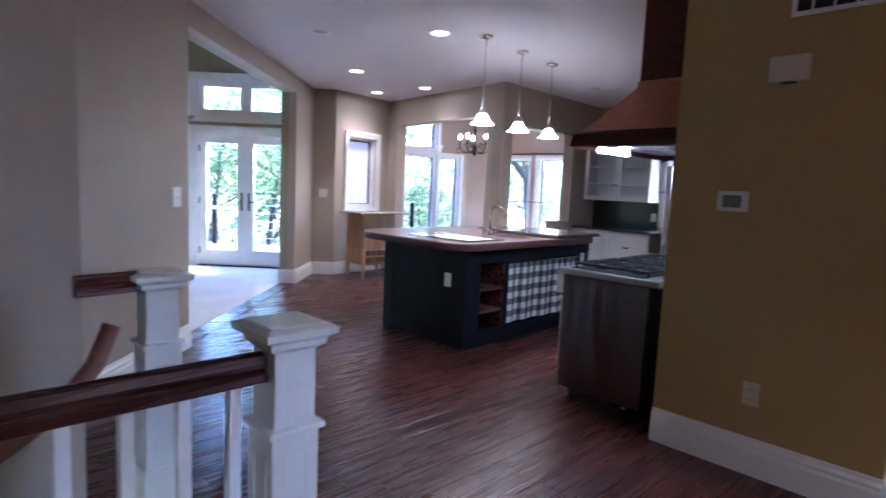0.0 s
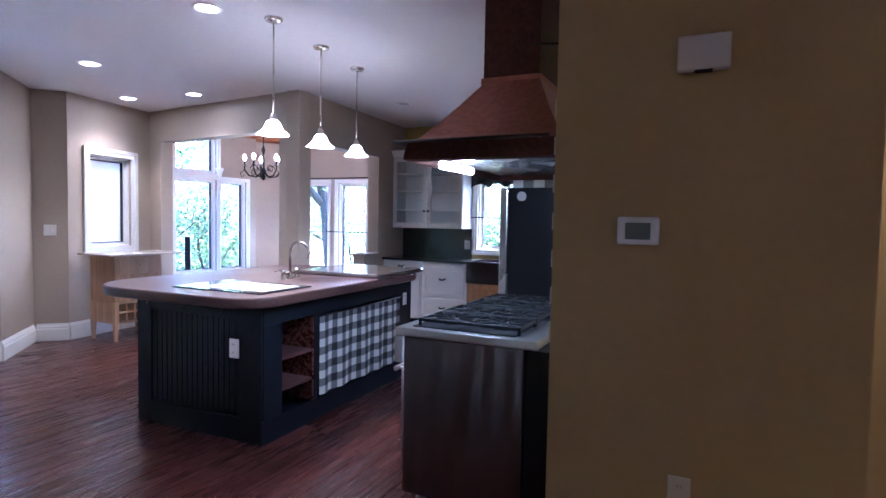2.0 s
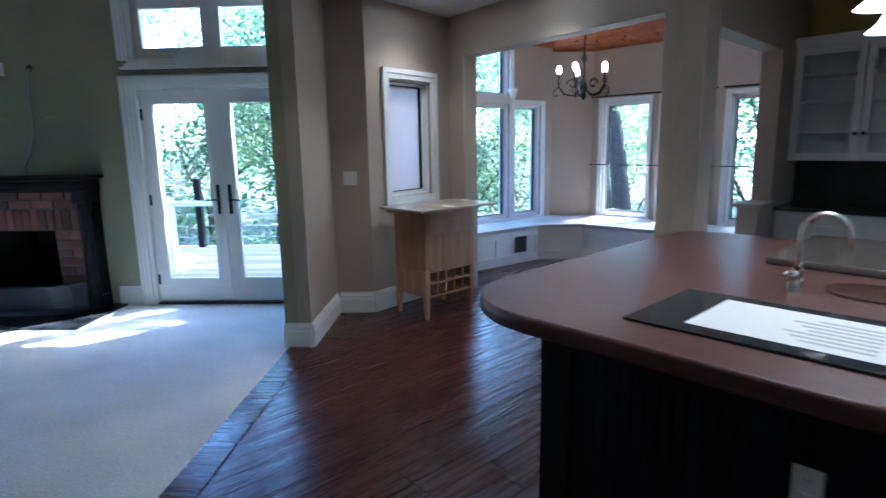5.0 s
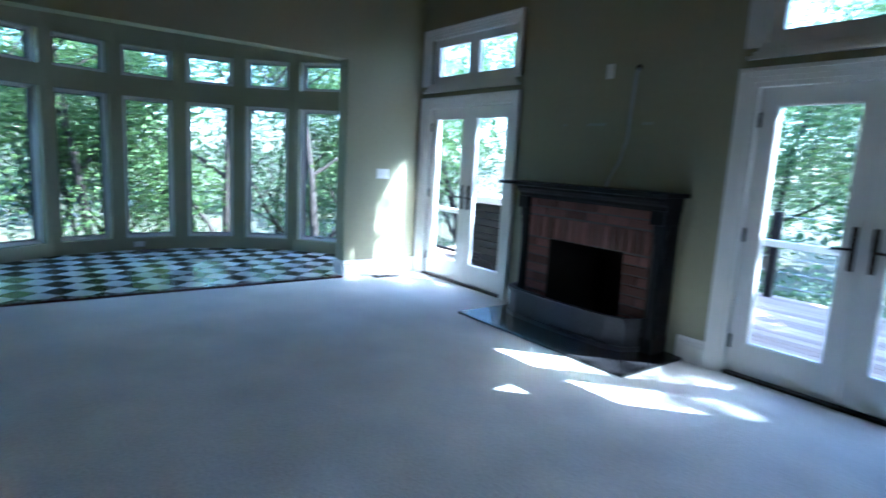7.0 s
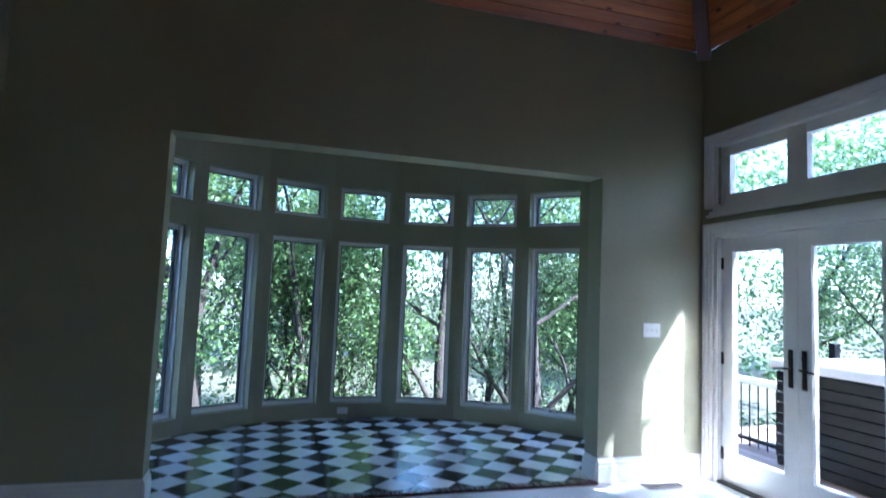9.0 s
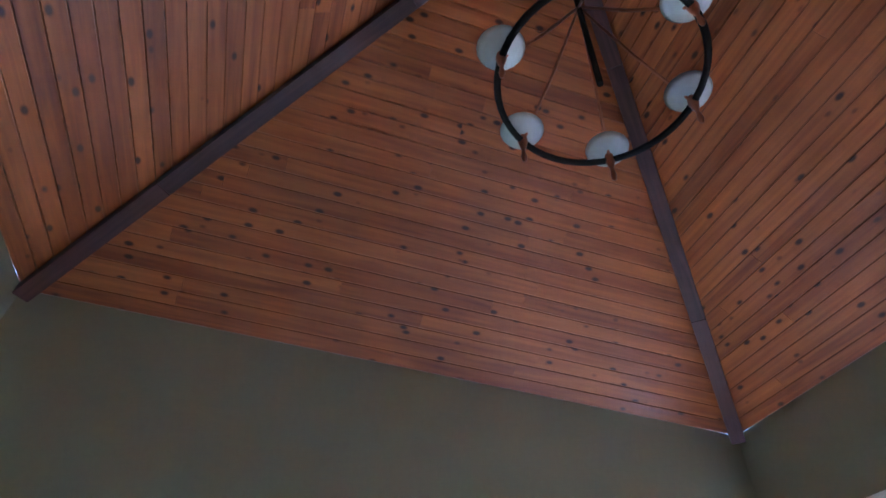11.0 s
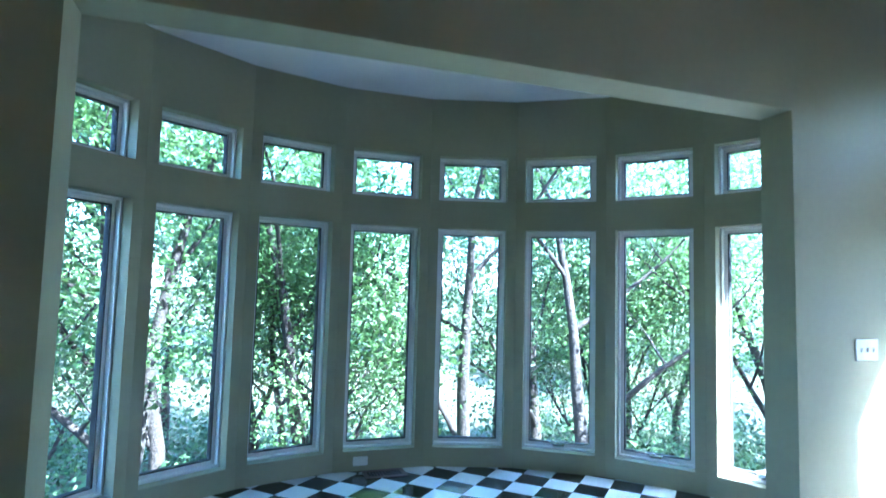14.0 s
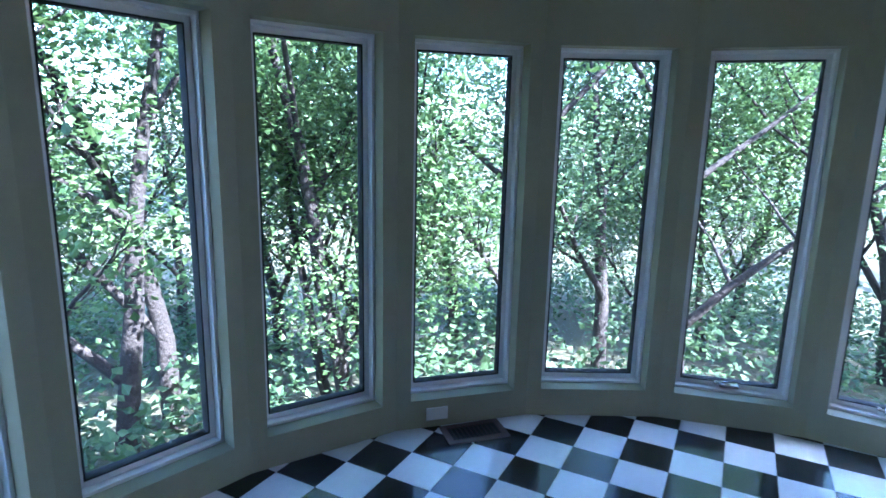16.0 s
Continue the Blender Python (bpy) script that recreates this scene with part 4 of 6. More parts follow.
def lay(x0, x1, z0, z1):
    piece("brick", bk, fp, Matrix.Translation(((x0 + x1) / 2, YN - 0.165 - 0.012 - rb.uniform(0, 0.006), (z0 + z1) / 2)) @ Matrix.Diagonal((x1 - x0 - 0.014, 0.18, z1 - z0 - 0.014, 1)))


for i in range(9):
    z = 0.02 + i * 0.083
    for a, b in ((bw0, FB0), (FB1, bw1)):
        if i % 2:
            lay(a, b, z, z + 0.083)
        else:
            mid = a + (b - a) * (0.4 if a == bw0 else 0.6)
            lay(a, mid, z, z + 0.083)
            lay(mid, b, z, z + 0.083)
ns = 17
for i in range(ns):
    w = (bw1 - bw0) / ns
    lay(bw0 + i * w, bw0 + (i + 1) * w, 0.77, 0.975)
for j in range(2):
    k = 6
    w = (bw1 - bw0) / k
    o = w / 2 * j
    for i in range(-1, k + 1):
        a, b = max(bw0, bw0 + i * w + o), min(bw1, bw0 + (i + 1) * w + o)
        if b - a > 0.03:
            lay(a, b, 0.978 + j * 0.08, 1.058 + j * 0.08)
for x in (bw0 - 0.055, bw1 + 0.055):
    c = bmesh.new()
    quad_box(c, x - 0.058, x + 0.058, YN - 0.21, YN, 0.0, 0.14, bevel=0.006)
    quad_box(c, x - 0.05, x + 0.05, YN - 0.16, YN, 0.14, 1.14)
    lathe(c, [(0.062, 0.14), (0.062, 0.20), (0.045, 0.22), (0.052, 0.25), (0.042, 0.30), (0.036, 0.60), (0.042, 0.88), (0.055, 0.91), (0.042, 0.93), (0.060, 0.96), (0.060, 1.04)], (x, YN - 0.165, 0), 16)
    quad_box(c, x - 0.058, x + 0.058, YN - 0.235, YN, 1.03, 1.14, bevel=0.008)
    part("pilaster", c, BLACK, fp, "turned black pilaster")
ms = bmesh.new()
extrude_profile(ms, [(0, 1.13), (-0.20, 1.13), (-0.215, 1.15), (-0.22, 1.17), (-0.25, 1.19), (-0.27, 1.215), (-0.27, 1.235), (-0.30, 1.24), (-0.30, 1.275), (0, 1.275)], 1.56, pose(bw0 - 0.12, YN, 0))
quad_box(ms, FX0, FX1, YN - 0.33, YN, 1.245, 1.278, bevel=0.006)
part("mantel_shelf", ms, BLACK, fp, "moulded black mantel shelf")
arc = [(-5.66, YN - 0.20), (-5.60, YN - 0.34), (-5.45, YN - 0.40), (-4.95, YN - 0.425), (-4.45, YN - 0.40), (-4.30, YN - 0.34), (-4.24, YN - 0.20)]
PEWTER = mat("dark pewter fender", (0.045, 0.045, 0.05), 0.42, metal=0.6, vary=0.25)
fen = thing("fireplace_fender", "curved dark metal fender standing on the hearth", "fender")
for nm, z0, z1, o in (("foot_band", 0.022, 0.06, 0.02), ("panel", 0.06, 0.26, 0.0), ("top_rail", 0.26, 0.29, 0.03)):
    part(nm, prism(bmesh.new(), [(x + (x + 4.95) * o * 0.3, y - o) for x, y in arc] + [(x + (x + 4.95) * o * 0.3, y + 0.03) for x, y in arc[::-1]], z0, z1), PEWTER, fen)
hearth = bmesh.new()
quad_box(hearth, -5.83, -3.98, 8.62, YN - 0.001, 0.001, 0.022, bevel=0.006)
tagged(link("hearth", hearth, SLATE), "black slate hearth slab flush with the carpet", "hearth")


# ---- living room fittings ----
def wall_plate(name, m, label, category, w=0.075, h=0.12, kind="switch", n=1, material=None):
    """A cover plate on a wall whose face is y = 0 and whose room lies at negative y."""
    t = thing(name, label, category, m)
    part("plate", box(-w / 2, w / 2, -0.008, 0, -h / 2, h / 2, 0.003), material or PLASTIC, t)
    for i in range(n):
        x = (i - (n - 1) / 2) * 0.046
        if kind == "switch":
            bm = box(x - 0.006, x + 0.006, -0.018, -0.004, -0.012, 0.012, 0.002)
            part("toggle", bm, material or PLASTIC, t)
        elif kind == "outlet":
            for z in (-0.026, 0.026):
                part("socket", box(x - 0.017, x + 0.017, -0.011, -0.002, z - 0.015, z + 0.015, 0.004), material or PLASTIC, t)
                s = bmesh.new()
                for dx in (-0.006, 0.006):
                    quad_box(s, x + dx - 0.0012, x + dx + 0.0012, -0.0118, -0.0105, z - 0.005, z + 0.006)
                part("slots", s, VENTDARK, t)
    return t


WEST = lambda y, z: pose(XW, y, z, 0, 0, 90)
NORTH = lambda x, z: pose(x, YN, z)
SOUTH = lambda x, z: pose(x, YS, z, 0, 0, 180)
wall_plate("light_switch", WEST(8.87, 1.23), "white triple light switch on the olive wall", "switch", 0.165, 0.115, n=3)
wall_plate("wall_outlet", WEST(9.06, 0.40), "white wall outlet low on the olive wall", "outlet", kind="outlet")
wall_plate("wall_outlet", SOUTH(-7.09, 0.46), "white wall outlet low on the olive wall", "outlet", kind="outlet")
wall_plate("sensor_box", SOUTH(-7.45, 2.45), "small white sensor box high on the wall", "sensor", 0.10, 0.16, kind="none")
wall_plate("cover_plate", NORTH(-4.93, 2.25), "blank ivory cover plate above the fireplace", "plate", kind="none")
cb = thing("cable", "loose grey cable hanging from the wall above the mantel", "cable")
part("cord", tube(bmesh.new(), [(-4.65, YN - 0.004, 2.25), (-4.65, YN - 0.03, 2.20), (-4.67, YN - 0.03, 1.9), (-4.68, YN - 0.025, 1.7), (-4.73, YN - 0.03, 1.5), (-4.80, YN - 0.05, 1.36), (-4.82, YN - 0.06, 1.285)], 0.011, 8), mat("grey cable", (0.35, 0.35, 0.34), 0.5), cb)
part("hole", tube(bmesh.new(), [(-4.65, YN - 0.006, 2.255), (-4.65, YN + 0.001, 2.255)], 0.028, 12), VENTDARK, cb, "dark hole in the wall")
pm = thing("patch_marks", "pale filler patches on the wall above the mantel", "patch")
for x in (-5.35, -5.08, -4.98, -4.52):
    part("patch", box(x - 0.05, x + 0.05 if x != -5.35 else x - 0.02, YN - 0.003, YN, 1.80, 1.822), mat("pale filler", (0.34, 0.35, 0.28), 0.8), pm)


def floor_grille(m, w, d, label, slats=12, border=0.018):
    t = thing("floor_vent", label, "floor vent", m)
    part("grille_frame", flat_ring(w, d, border), VENTBROWN, t)
    part("duct", box(0.015, w - 0.015, 0.015, d - 0.015, 0.0005, 0.0015), VENTDARK, t, "dark duct opening")
    for i in range(slats):
        x = 0.02 + (w - 0.04) * (i + 0.5) / slats
        part("slat", box(x - 0.003, x + 0.003, 0.018, d - 0.018, 0.001, 0.006), VENTBROWN if border < 0.03 else BRONZE, t)
    return t


def flat_ring(w, d, k):
    bm = bmesh.new()
    for a in ((0, w, 0, k), (0, w, d - k, d), (0, k, k, d - k), (w - k, w, k, d - k)):
        quad_box(bm, a[0], a[1], a[2], a[3], 0.0, 0.008, bevel=0.002)
    return bm


floor_grille(pose(-7.55, 4.42, 0.0, 0, 0, 90), 0.36, 0.13, "brown metal floor vent set in the carpet")
floor_grille(pose(-7.50, 8.70, 0.0, 0, 0, 90), 0.36, 0.13, "brown metal floor vent by the baseboard")
floor_grille(pose(-1.78, 8.40, 0.0), 0.30, 0.14, "brown metal floor vent in the hardwood")
BAYV = floor_grille(pose(-9.98, 6.61, 0.02, 0, 0, 91), 0.34, 0.19, "brown metal floor vent lying on the bay tiles", border=0.034)
wall_plate("wall_outlet", pose(*bay_point(-2.8, BR - 0.001), 0.10, 0, 0, 90), "small white outlet low on the bay wall", "outlet", 0.12, 0.07, kind="none")

# ring chandelier under the vault
ch = thing("ring_chandelier", "black iron ring chandelier with upturned glass shades", "chandelier", pose(-5.08, 6.66, 0))
CZ, CR = 3.40, 0.365
part("ring", tube(bmesh.new(), [(CR * math.cos(a), CR * math.sin(a), CZ) for a in (2 * math.pi * k / 48 for k in range(49))], 0.013, 8, False), IRON, ch)
part("stem", tube(bmesh.new(), [(0, 0, CZ - 0.02), (0, 0, CZ + 0.9), (0, 0, APEX - 0.1)], 0.012, 8), IRON, ch)
for k in range(6):
    a = radians(25 + 60 * k)
    x, y = CR * math.cos(a), CR * math.sin(a)
    part("arm", tube(bmesh.new(), [(x, y, CZ), (x * 0.5, y * 0.5, CZ + 0.28), (0, 0, CZ + 0.62)], 0.006, 6), COPPER, ch, "thin coppery rod")
    part("finial", lathe(bmesh.new(), [(0, -0.13), (0.008, -0.12), (0.012, -0.10), (0.006, -0.06), (0.014, -0.03), (0.02, 0.0), (0.012, 0.06)], (x, y, CZ), 10), COPPER, ch, "coppery drop finial")
    part("shade", lathe(bmesh.new(), [(0.015, 0.03), (0.045, 0.036), (0.075, 0.052), (0.088, 0.075), (0.083, 0.075), (0.07, 0.056), (0.04, 0.042), (0.0, 0.04)], (x, y, CZ), 20), mat("frosted bowl glass", (0.60, 0.66, 0.68), 0.3, vary=0.08), ch, "frosted glass bowl shade")


# ---- kitchen island ----
ISL = pose(0.42, 5.42, 0, 0, 0, 46)
isl = thing("kitchen_island", "dark blue kitchen island with beadboard end and open shelves", "island", ISL)
IL, IW, IH = 1.93, 1.09, 0.865
for nm, q in (("plinth", (0.02, IL - 0.02, 0.02, IW, 0.0, 0.10)), ("end_panel", (0.012, 0.032, 0.012, IW, 0.10, IH - 0.02)), ("end_panel", (IL - 0.03, IL, 0.0, IW, 0.10, IH - 0.02)), ("back_panel", (0.03, IL - 0.03, IW - 0.02, IW, 0.10, IH - 0.02)),
              ("partition", (0.03, IL - 0.03, 0.40, 0.42, 0.10, IH - 0.02)), ("top_panel", (0.01, IL, 0.0, IW, IH - 0.02, IH - 0.001))):
    part(nm, box(*q), NAVY, isl)
fr = bmesh.new()
for a in ((0.0, 0.0, 0.17), (0.0, 0.96, IW)):
    quad_box(fr, -0.012, 0.03, a[1], a[2], 0.0, IH, bevel=0.003)
quad_box(fr, -0.012, 0.03, 0.17, 0.96, 0.0, 0.15, bevel=0.003)
quad_box(fr, -0.012, 0.03, 0.17, 0.96, 0.77, IH, bevel=0.003)
quad_box(fr, -0.02, IL + 0.005, -0.012, 0.0, 0.0, 0.15, bevel=0.003)
quad_box(fr, 0.0, IL, -0.01, 0.02, 0.74, IH, bevel=0.003)
quad_box(fr, 0.0, 0.17, -0.01, 0.02, 0.15, 0.74, bevel=0.003)
quad_box(fr, IL - 0.22, IL, -0.01, 0.02, 0.15, 0.74, bevel=0.003)
quad_box(fr, 0.50, 0.54, -0.01, 0.02, 0.15, 0.74, bevel=0.003)
part("face_frame", fr, NAVY, isl)
bead = shared("bead_board", box(0.0, 0.014, 0.002, 0.0435, 0.15, 0.77, 0.004), NAVY)
for k in range(17):
    piece("bead_board", bead, isl, Matrix.Translation((0.0, 0.172 + k * 0.0463, 0)))
for z in (0.30, 0.50):
    part("shelf", box(0.05, 0.52, 0.0, 0.38, z - 0.01, z + 0.01, 0.002), BEAM, isl, "worn wooden shelf")
part("shelf_side", box(0.485, 0.505, -0.005, 0.38, 0.15, 0.74), RAILWOOD, isl, "worn wooden divider")
for s, d in ((-0.013, 0.62), (-0.013, 0.28), (-0.013, 0.95)):
    hk = bmesh.new()
    tube(hk, [(s, d, 0.84), (s - 0.03, d, 0.835), (s - 0.035, d, 0.815), (s - 0.02, d, 0.805)], 0.005, 8)
    part("hook", hk, NICKEL, isl, "small nickel hook under the worktop")


def rounded(x0, x1, y0, y1, r, n=8, west=None):
    pts = []
    q = west or r
    for cx, cy, a0, r in ((x1 - r, y1 - r, 0, r), (x0 + q, y1 - q, 90, q), (x0 + r, y0 + r, 180, r), (x1 - r, y0 + r, 270, r)):
        pts += [(cx + r * math.cos(radians(a0 + 90 * k / n)), cy + r * math.sin(radians(a0 + 90 * k / n))) for k in range(n + 1)]
    return pts


def slab(poly, z0, z1, edge=0.012):
    """A worktop with rounded edges."""
    bm = bmesh.new()
    cx, cy = sum(p[0] for p in poly) / len(poly), sum(p[1] for p in poly) / len(poly)
    rings = []
    for z, o in ((z0, edge), (z0 + edge, 0.0), (z1 - edge, 0.0), (z1 - edge * 0.3, edge * 0.35), (z1, edge)):
        ring = []
        for x, y in poly:
            d = math.hypot(x - cx, y - cy)
            ring.append(bm.verts.new((x - (x - cx) / d * o, y - (y - cy) / d * o, z)))
        rings.append(ring)
    k = len(poly)
    for a, b in zip(rings, rings[1:]):
        for i in range(k):
            bm.faces.new((a[i], a[(i + 1) % k], b[(i + 1) % k], b[i])).smooth = True
    bm.faces.new(rings[0][::-1])
    bm.faces.new(rings[-1])
    return bm


top = slab(rounded(-0.20, 2.02, -0.10, 1.45, 0.22, 8, 0.40), IH, 0.93)
wt = tagged(link("island_worktop", top, COUNTER), "thick worn reddish concrete island worktop with rounded corners", "worktop")
wt.matrix_world = ISL
st = tagged(link("stone_slab", slab(rounded(1.20, 2.03, -0.09, 0.72, 0.02, 2), 0.931, 0.965, 0.006), mat("polished brown stone", (0.10, 0.085, 0.075), 0.12, vary=0.35, scale=12)), "polished brown stone slab lying on the worktop", "slab")
st.matrix_world = ISL
gs = tagged(link("glass_sheet", box(0.0, 0.50, 0.02, 0.77, 0.931, 0.939, 0.002), SHEETGLASS), "dark glass sheet lying on the worktop", "glass sheet")
gs.matrix_world = ISL
pp = thing("paper_sheet", "large white printed paper on the glass sheet", "paper", ISL)
part("sheet", box(0.07, 0.43, 0.06, 0.60, 0.9395, 0.9405), PAPER, pp)
for k in range(7):
    part("print_bar", box(0.12 + k * 0.038, 0.135 + k * 0.038, 0.12, 0.30 + 0.03 * (k % 3), 0.9407, 0.9411), mat("pale grey print", (0.45, 0.45, 0.47), 0.8), pp)
sk = thing("bar_sink", "small oval copper sink let into the island", "sink", ISL)
rim = bmesh.new()
prof = [(1.0, 0.0), (0.97, 0.006), (0.93, 0.004), (0.86, -0.02), (0.7, -0.05), (0.0, -0.055)]
rings = [[rim.verts.new((0.90 + 0.15 * f * math.cos(a), 0.24 + 0.17 * f * math.sin(a), 0.932 + 0.004 + z * 0.06)) for a in (2 * math.pi * k / 28 for k in range(28))] for f, z in prof[:-1]]
for a, b in zip(rings, rings[1:]):
    for k in range(28):
        rim.faces.new((a[k], a[(k + 1) % 28], b[(k + 1) % 28], b[k])).smooth = True
rim.faces.new(rings[-1])
part("basin", rim, COPPER_DARK, sk, "dark copper basin")


def bridge_faucet(m, label, h=0.30, reach=0.16):
    t = thing("faucet", label, "faucet", m)
    s = bmesh.new()
    tube(s, [(0, 0, 0), (0, 0, h * 0.7)] + [(reach / 2 - reach / 2 * math.cos(a), 0, h * 0.7 + reach / 2 * math.sin(a)) for a in (math.pi * k / 10 for k in range(1, 11))] + [(reach, 0, h * 0.55)], 0.011, 10)
    lathe(s, [(0.026, 0), (0.026, 0.012), (0.016, 0.02), (0.014, 0.06), (0.018, 0.065)], (0, 0, 0), 14)
    part("spout", s, NICKEL, t, "arched nickel spout")
    part("bridge", tube(bmesh.new(), [(0, -0.10, 0.045), (0, 0.10, 0.045)], 0.011, 10), NICKEL, t)
    for y in (-0.10, 0.10):
        k = bmesh.new()
        lathe(k, [(0.026, 0), (0.026, 0.01), (0.016, 0.02), (0.015, 0.05), (0.020, 0.06), (0.012, 0.075), (0, 0.078)], (0, y, 0), 14)
        tube(k, [(0, y, 0.068), (-0.02, y * 1.3, 0.075), (-0.025, y * 1.75, 0.070)], 0.007, 8)
        part("tap_handle", k, NICKEL, t, "nickel lever handle")
    return t


bridge_faucet(ISL @ pose(0.86, 0.50, 0.93, 0, 0, -80), "nickel bridge faucet on the island worktop")
wall_plate("wall_outlet", ISL @ pose(-0.013, 0.21, 0.585, 0, 0, -90), "white outlet on the dark island end", "outlet", 0.075, 0.12, kind="outlet")
wall_plate("wall_outlet", ISL @ pose(1.80, -0.011, 0.70), "white outlet on the island face frame", "outlet", 0.06, 0.11, kind="outlet")


def gingham(width, height, sq=0.052):
    """Hanging checked cloth with soft folds, its squares woven as faces."""
    bm = bmesh.new()
    nx, nz = int(width / sq) * 2, int(height / sq) * 2
    vs = {}
    for i in range(nx + 1):
        for j in range(nz + 1):
            u, z = width * i / nx, height * j / nz
            y = -0.018 - 0.014 * math.sin(u * 26 + math.sin(u * 7)) * (0.4 + 0.6 * (1 - j / nz))
            vs[i, j] = bm.verts.new((u, y, z))
    for i in range(nx):
        for j in range(nz):
            f = bm.faces.new((vs[i, j], vs[i + 1, j], vs[i + 1, j + 1], vs[i, j + 1]))
            f.smooth = True
            f.material_index = (i // 2) % 2 + (j // 2) % 2
    return bm


curt = thing("island_curtain", "black and white buffalo check curtain hung across the island shelves", "curtain", ISL @ pose(0.545, -0.002, 0.17))
c = part("cloth", gingham(1.16, 0.56), [CLOTH_W, CLOTH_G, CLOTH_B], curt)
part("rod", tube(bmesh.new(), [(-0.01, -0.02, 0.555), (1.17, -0.02, 0.555)], 0.006, 8), BRONZE, curt)

# ---- range, hood, refrigerator ----
RM = pose(RANGE_WALL[0], RANGE_WALL[1], 0, 0, 0, 45)
rg = thing("gas_range", "wide stainless steel gas range with black iron grates", "range", RM)
S0, S1, D0, D1 = 0.14, 1.36, 0.15, 0.75
part("body", box(S0, S1, D0, D1, 0.075, 0.845, 0.006), RIPPLED, rg, "rippled stainless steel body")
ct = bmesh.new()
quad_box(ct, S0 - 0.004, S1 + 0.004, D0 - 0.06, D1 + 0.05, 0.845, 0.885, bevel=0.008)
part("cooktop", ct, STEEL, rg)
part("burner_tray", box(S0 + 0.05, S1 - 0.05, D0 + 0.06, D1 - 0.02, 0.880, 0.889), BLACK, rg, "black enamel burner tray")
part("control_panel", box(S0, S1, D1, D1 + 0.055, 0.71, 0.845, 0.01), STEEL, rg)
for k in range(8):
    x = S0 + 0.1 + k * 0.146
    part("knob", tube(bmesh.new(), [(x, D1 + 0.05, 0.78), (x, D1 + 0.06, 0.78), (x, D1 + 0.09, 0.78)], [0.026, 0.024, 0.020], 14), BLACK, rg, "black control knob")
part("oven_door", box(S0 + 0.03, S0 + 0.75, D1, D1 + 0.03, 0.16, 0.67, 0.006), STEEL, rg)
part("oven_door", box(S0 + 0.78, S1 - 0.03, D1, D1 + 0.03, 0.16, 0.67, 0.006), STEEL, rg)
for a, b in ((S0 + 0.06, S0 + 0.72), (S0 + 0.80, S1 - 0.05)):
    h = bmesh.new()
    tube(h, [(a, D1 + 0.08, 0.66), (b, D1 + 0.08, 0.66)], 0.012, 10)
    for x in (a + 0.03, b - 0.03):
        tube(h, [(x, D1 + 0.02, 0.66), (x, D1 + 0.08, 0.66)], 0.008, 8)
    part("oven_handle", h, STEEL, rg, "tubular steel handle")
part("back_panel", box(S0 + 0.02, S1 - 0.02, 0.03, D0 - 0.004, 0.10, 0.84, 0.004), BLACK, rg, "dark rear panel")


def grate(w, d):
    bm = bmesh.new()
    for a in ((0, w, 0, 0.014), (0, w, d - 0.014, d), (0, 0.014, 0, d), (w - 0.014, w, 0, d), (0, w, d / 2 - 0.007, d / 2 + 0.007)):
        quad_box(bm, a[0], a[1], a[2], a[3], 0.022, 0.038, bevel=0.003)
    for cy in (d * 0.25, d * 0.75):
        for k in range(8):
            a = math.pi * 2 * k / 8
            r1 = min(w, d / 2) * 0.5 / max(abs(math.cos(a)), abs(math.sin(a)))
            tube(bm, [(w / 2 + 0.035 * math.cos(a), cy + 0.035 * math.sin(a), 0.032), (w / 2 + r1 * math.cos(a) * 0.97, cy + r1 * math.sin(a) * 0.97, 0.032)], 0.006, 6)
    for x in (0.007, w - 0.007):
        for y in (0.007, d - 0.007):
            quad_box(bm, x - 0.006, x + 0.006, y - 0.006, y + 0.006, 0.0, 0.03)
    return bm


gm = shared("grate", grate(0.26, 0.52), IRON)
cap = shared("burner_cap", lathe(bmesh.new(), [(0.0, 0.018), (0.035, 0.016), (0.042, 0.008), (0.05, 0.0)], (0, 0, 0), 16), IRON)
for k, s in enumerate((S0 + 0.07, S0 + 0.34, S0 + 0.67, S0 + 0.94)):
    piece("grate", gm, rg, Matrix.Translation((s, D0 + 0.04, 0.888)))
    for y in (0.13, 0.39):
        piece("burner_cap", cap, rg, Matrix.Translation((s + 0.13, D0 + 0.04 + y, 0.888)))
part("griddle_strip", box(S0 + 0.605, S0 + 0.665, D0 + 0.05, D1 - 0.01, 0.884, 0.90, 0.004), STEEL, rg, "steel strip between the grates")
for x in (S0 + 0.07, S1 - 0.07):
    for y in (D0 + 0.12, D1 - 0.07):
        w = bmesh.new()
        tube(w, [(x, y - 0.015, 0.035), (x, y + 0.015, 0.035)], 0.035, 16)
        quad_box(w, x - 0.012, x + 0.012, y - 0.02, y + 0.02, 0.04, 0.076)
        part("castor", w, STEEL, rg, "small steel castor")

hd = thing("range_hood", "flared copper range hood with a tall flue", "range hood", RM)
HZ = 1.68
hs0, hs1, hd1 = 0.12, 1.38, 0.76


def shell(bm, sections):
    rings = [[bm.verts.new(p) for p in ((a, c, z), (b, c, z), (b, d, z), (a, d, z))] for a, b, c, d, z in sections]
    for r0, r1 in zip(rings, rings[1:]):
        for k in range(4):
            bm.faces.new((r0[k], r0[(k + 1) % 4], r1[(k + 1) % 4], r1[k]))
    return rings


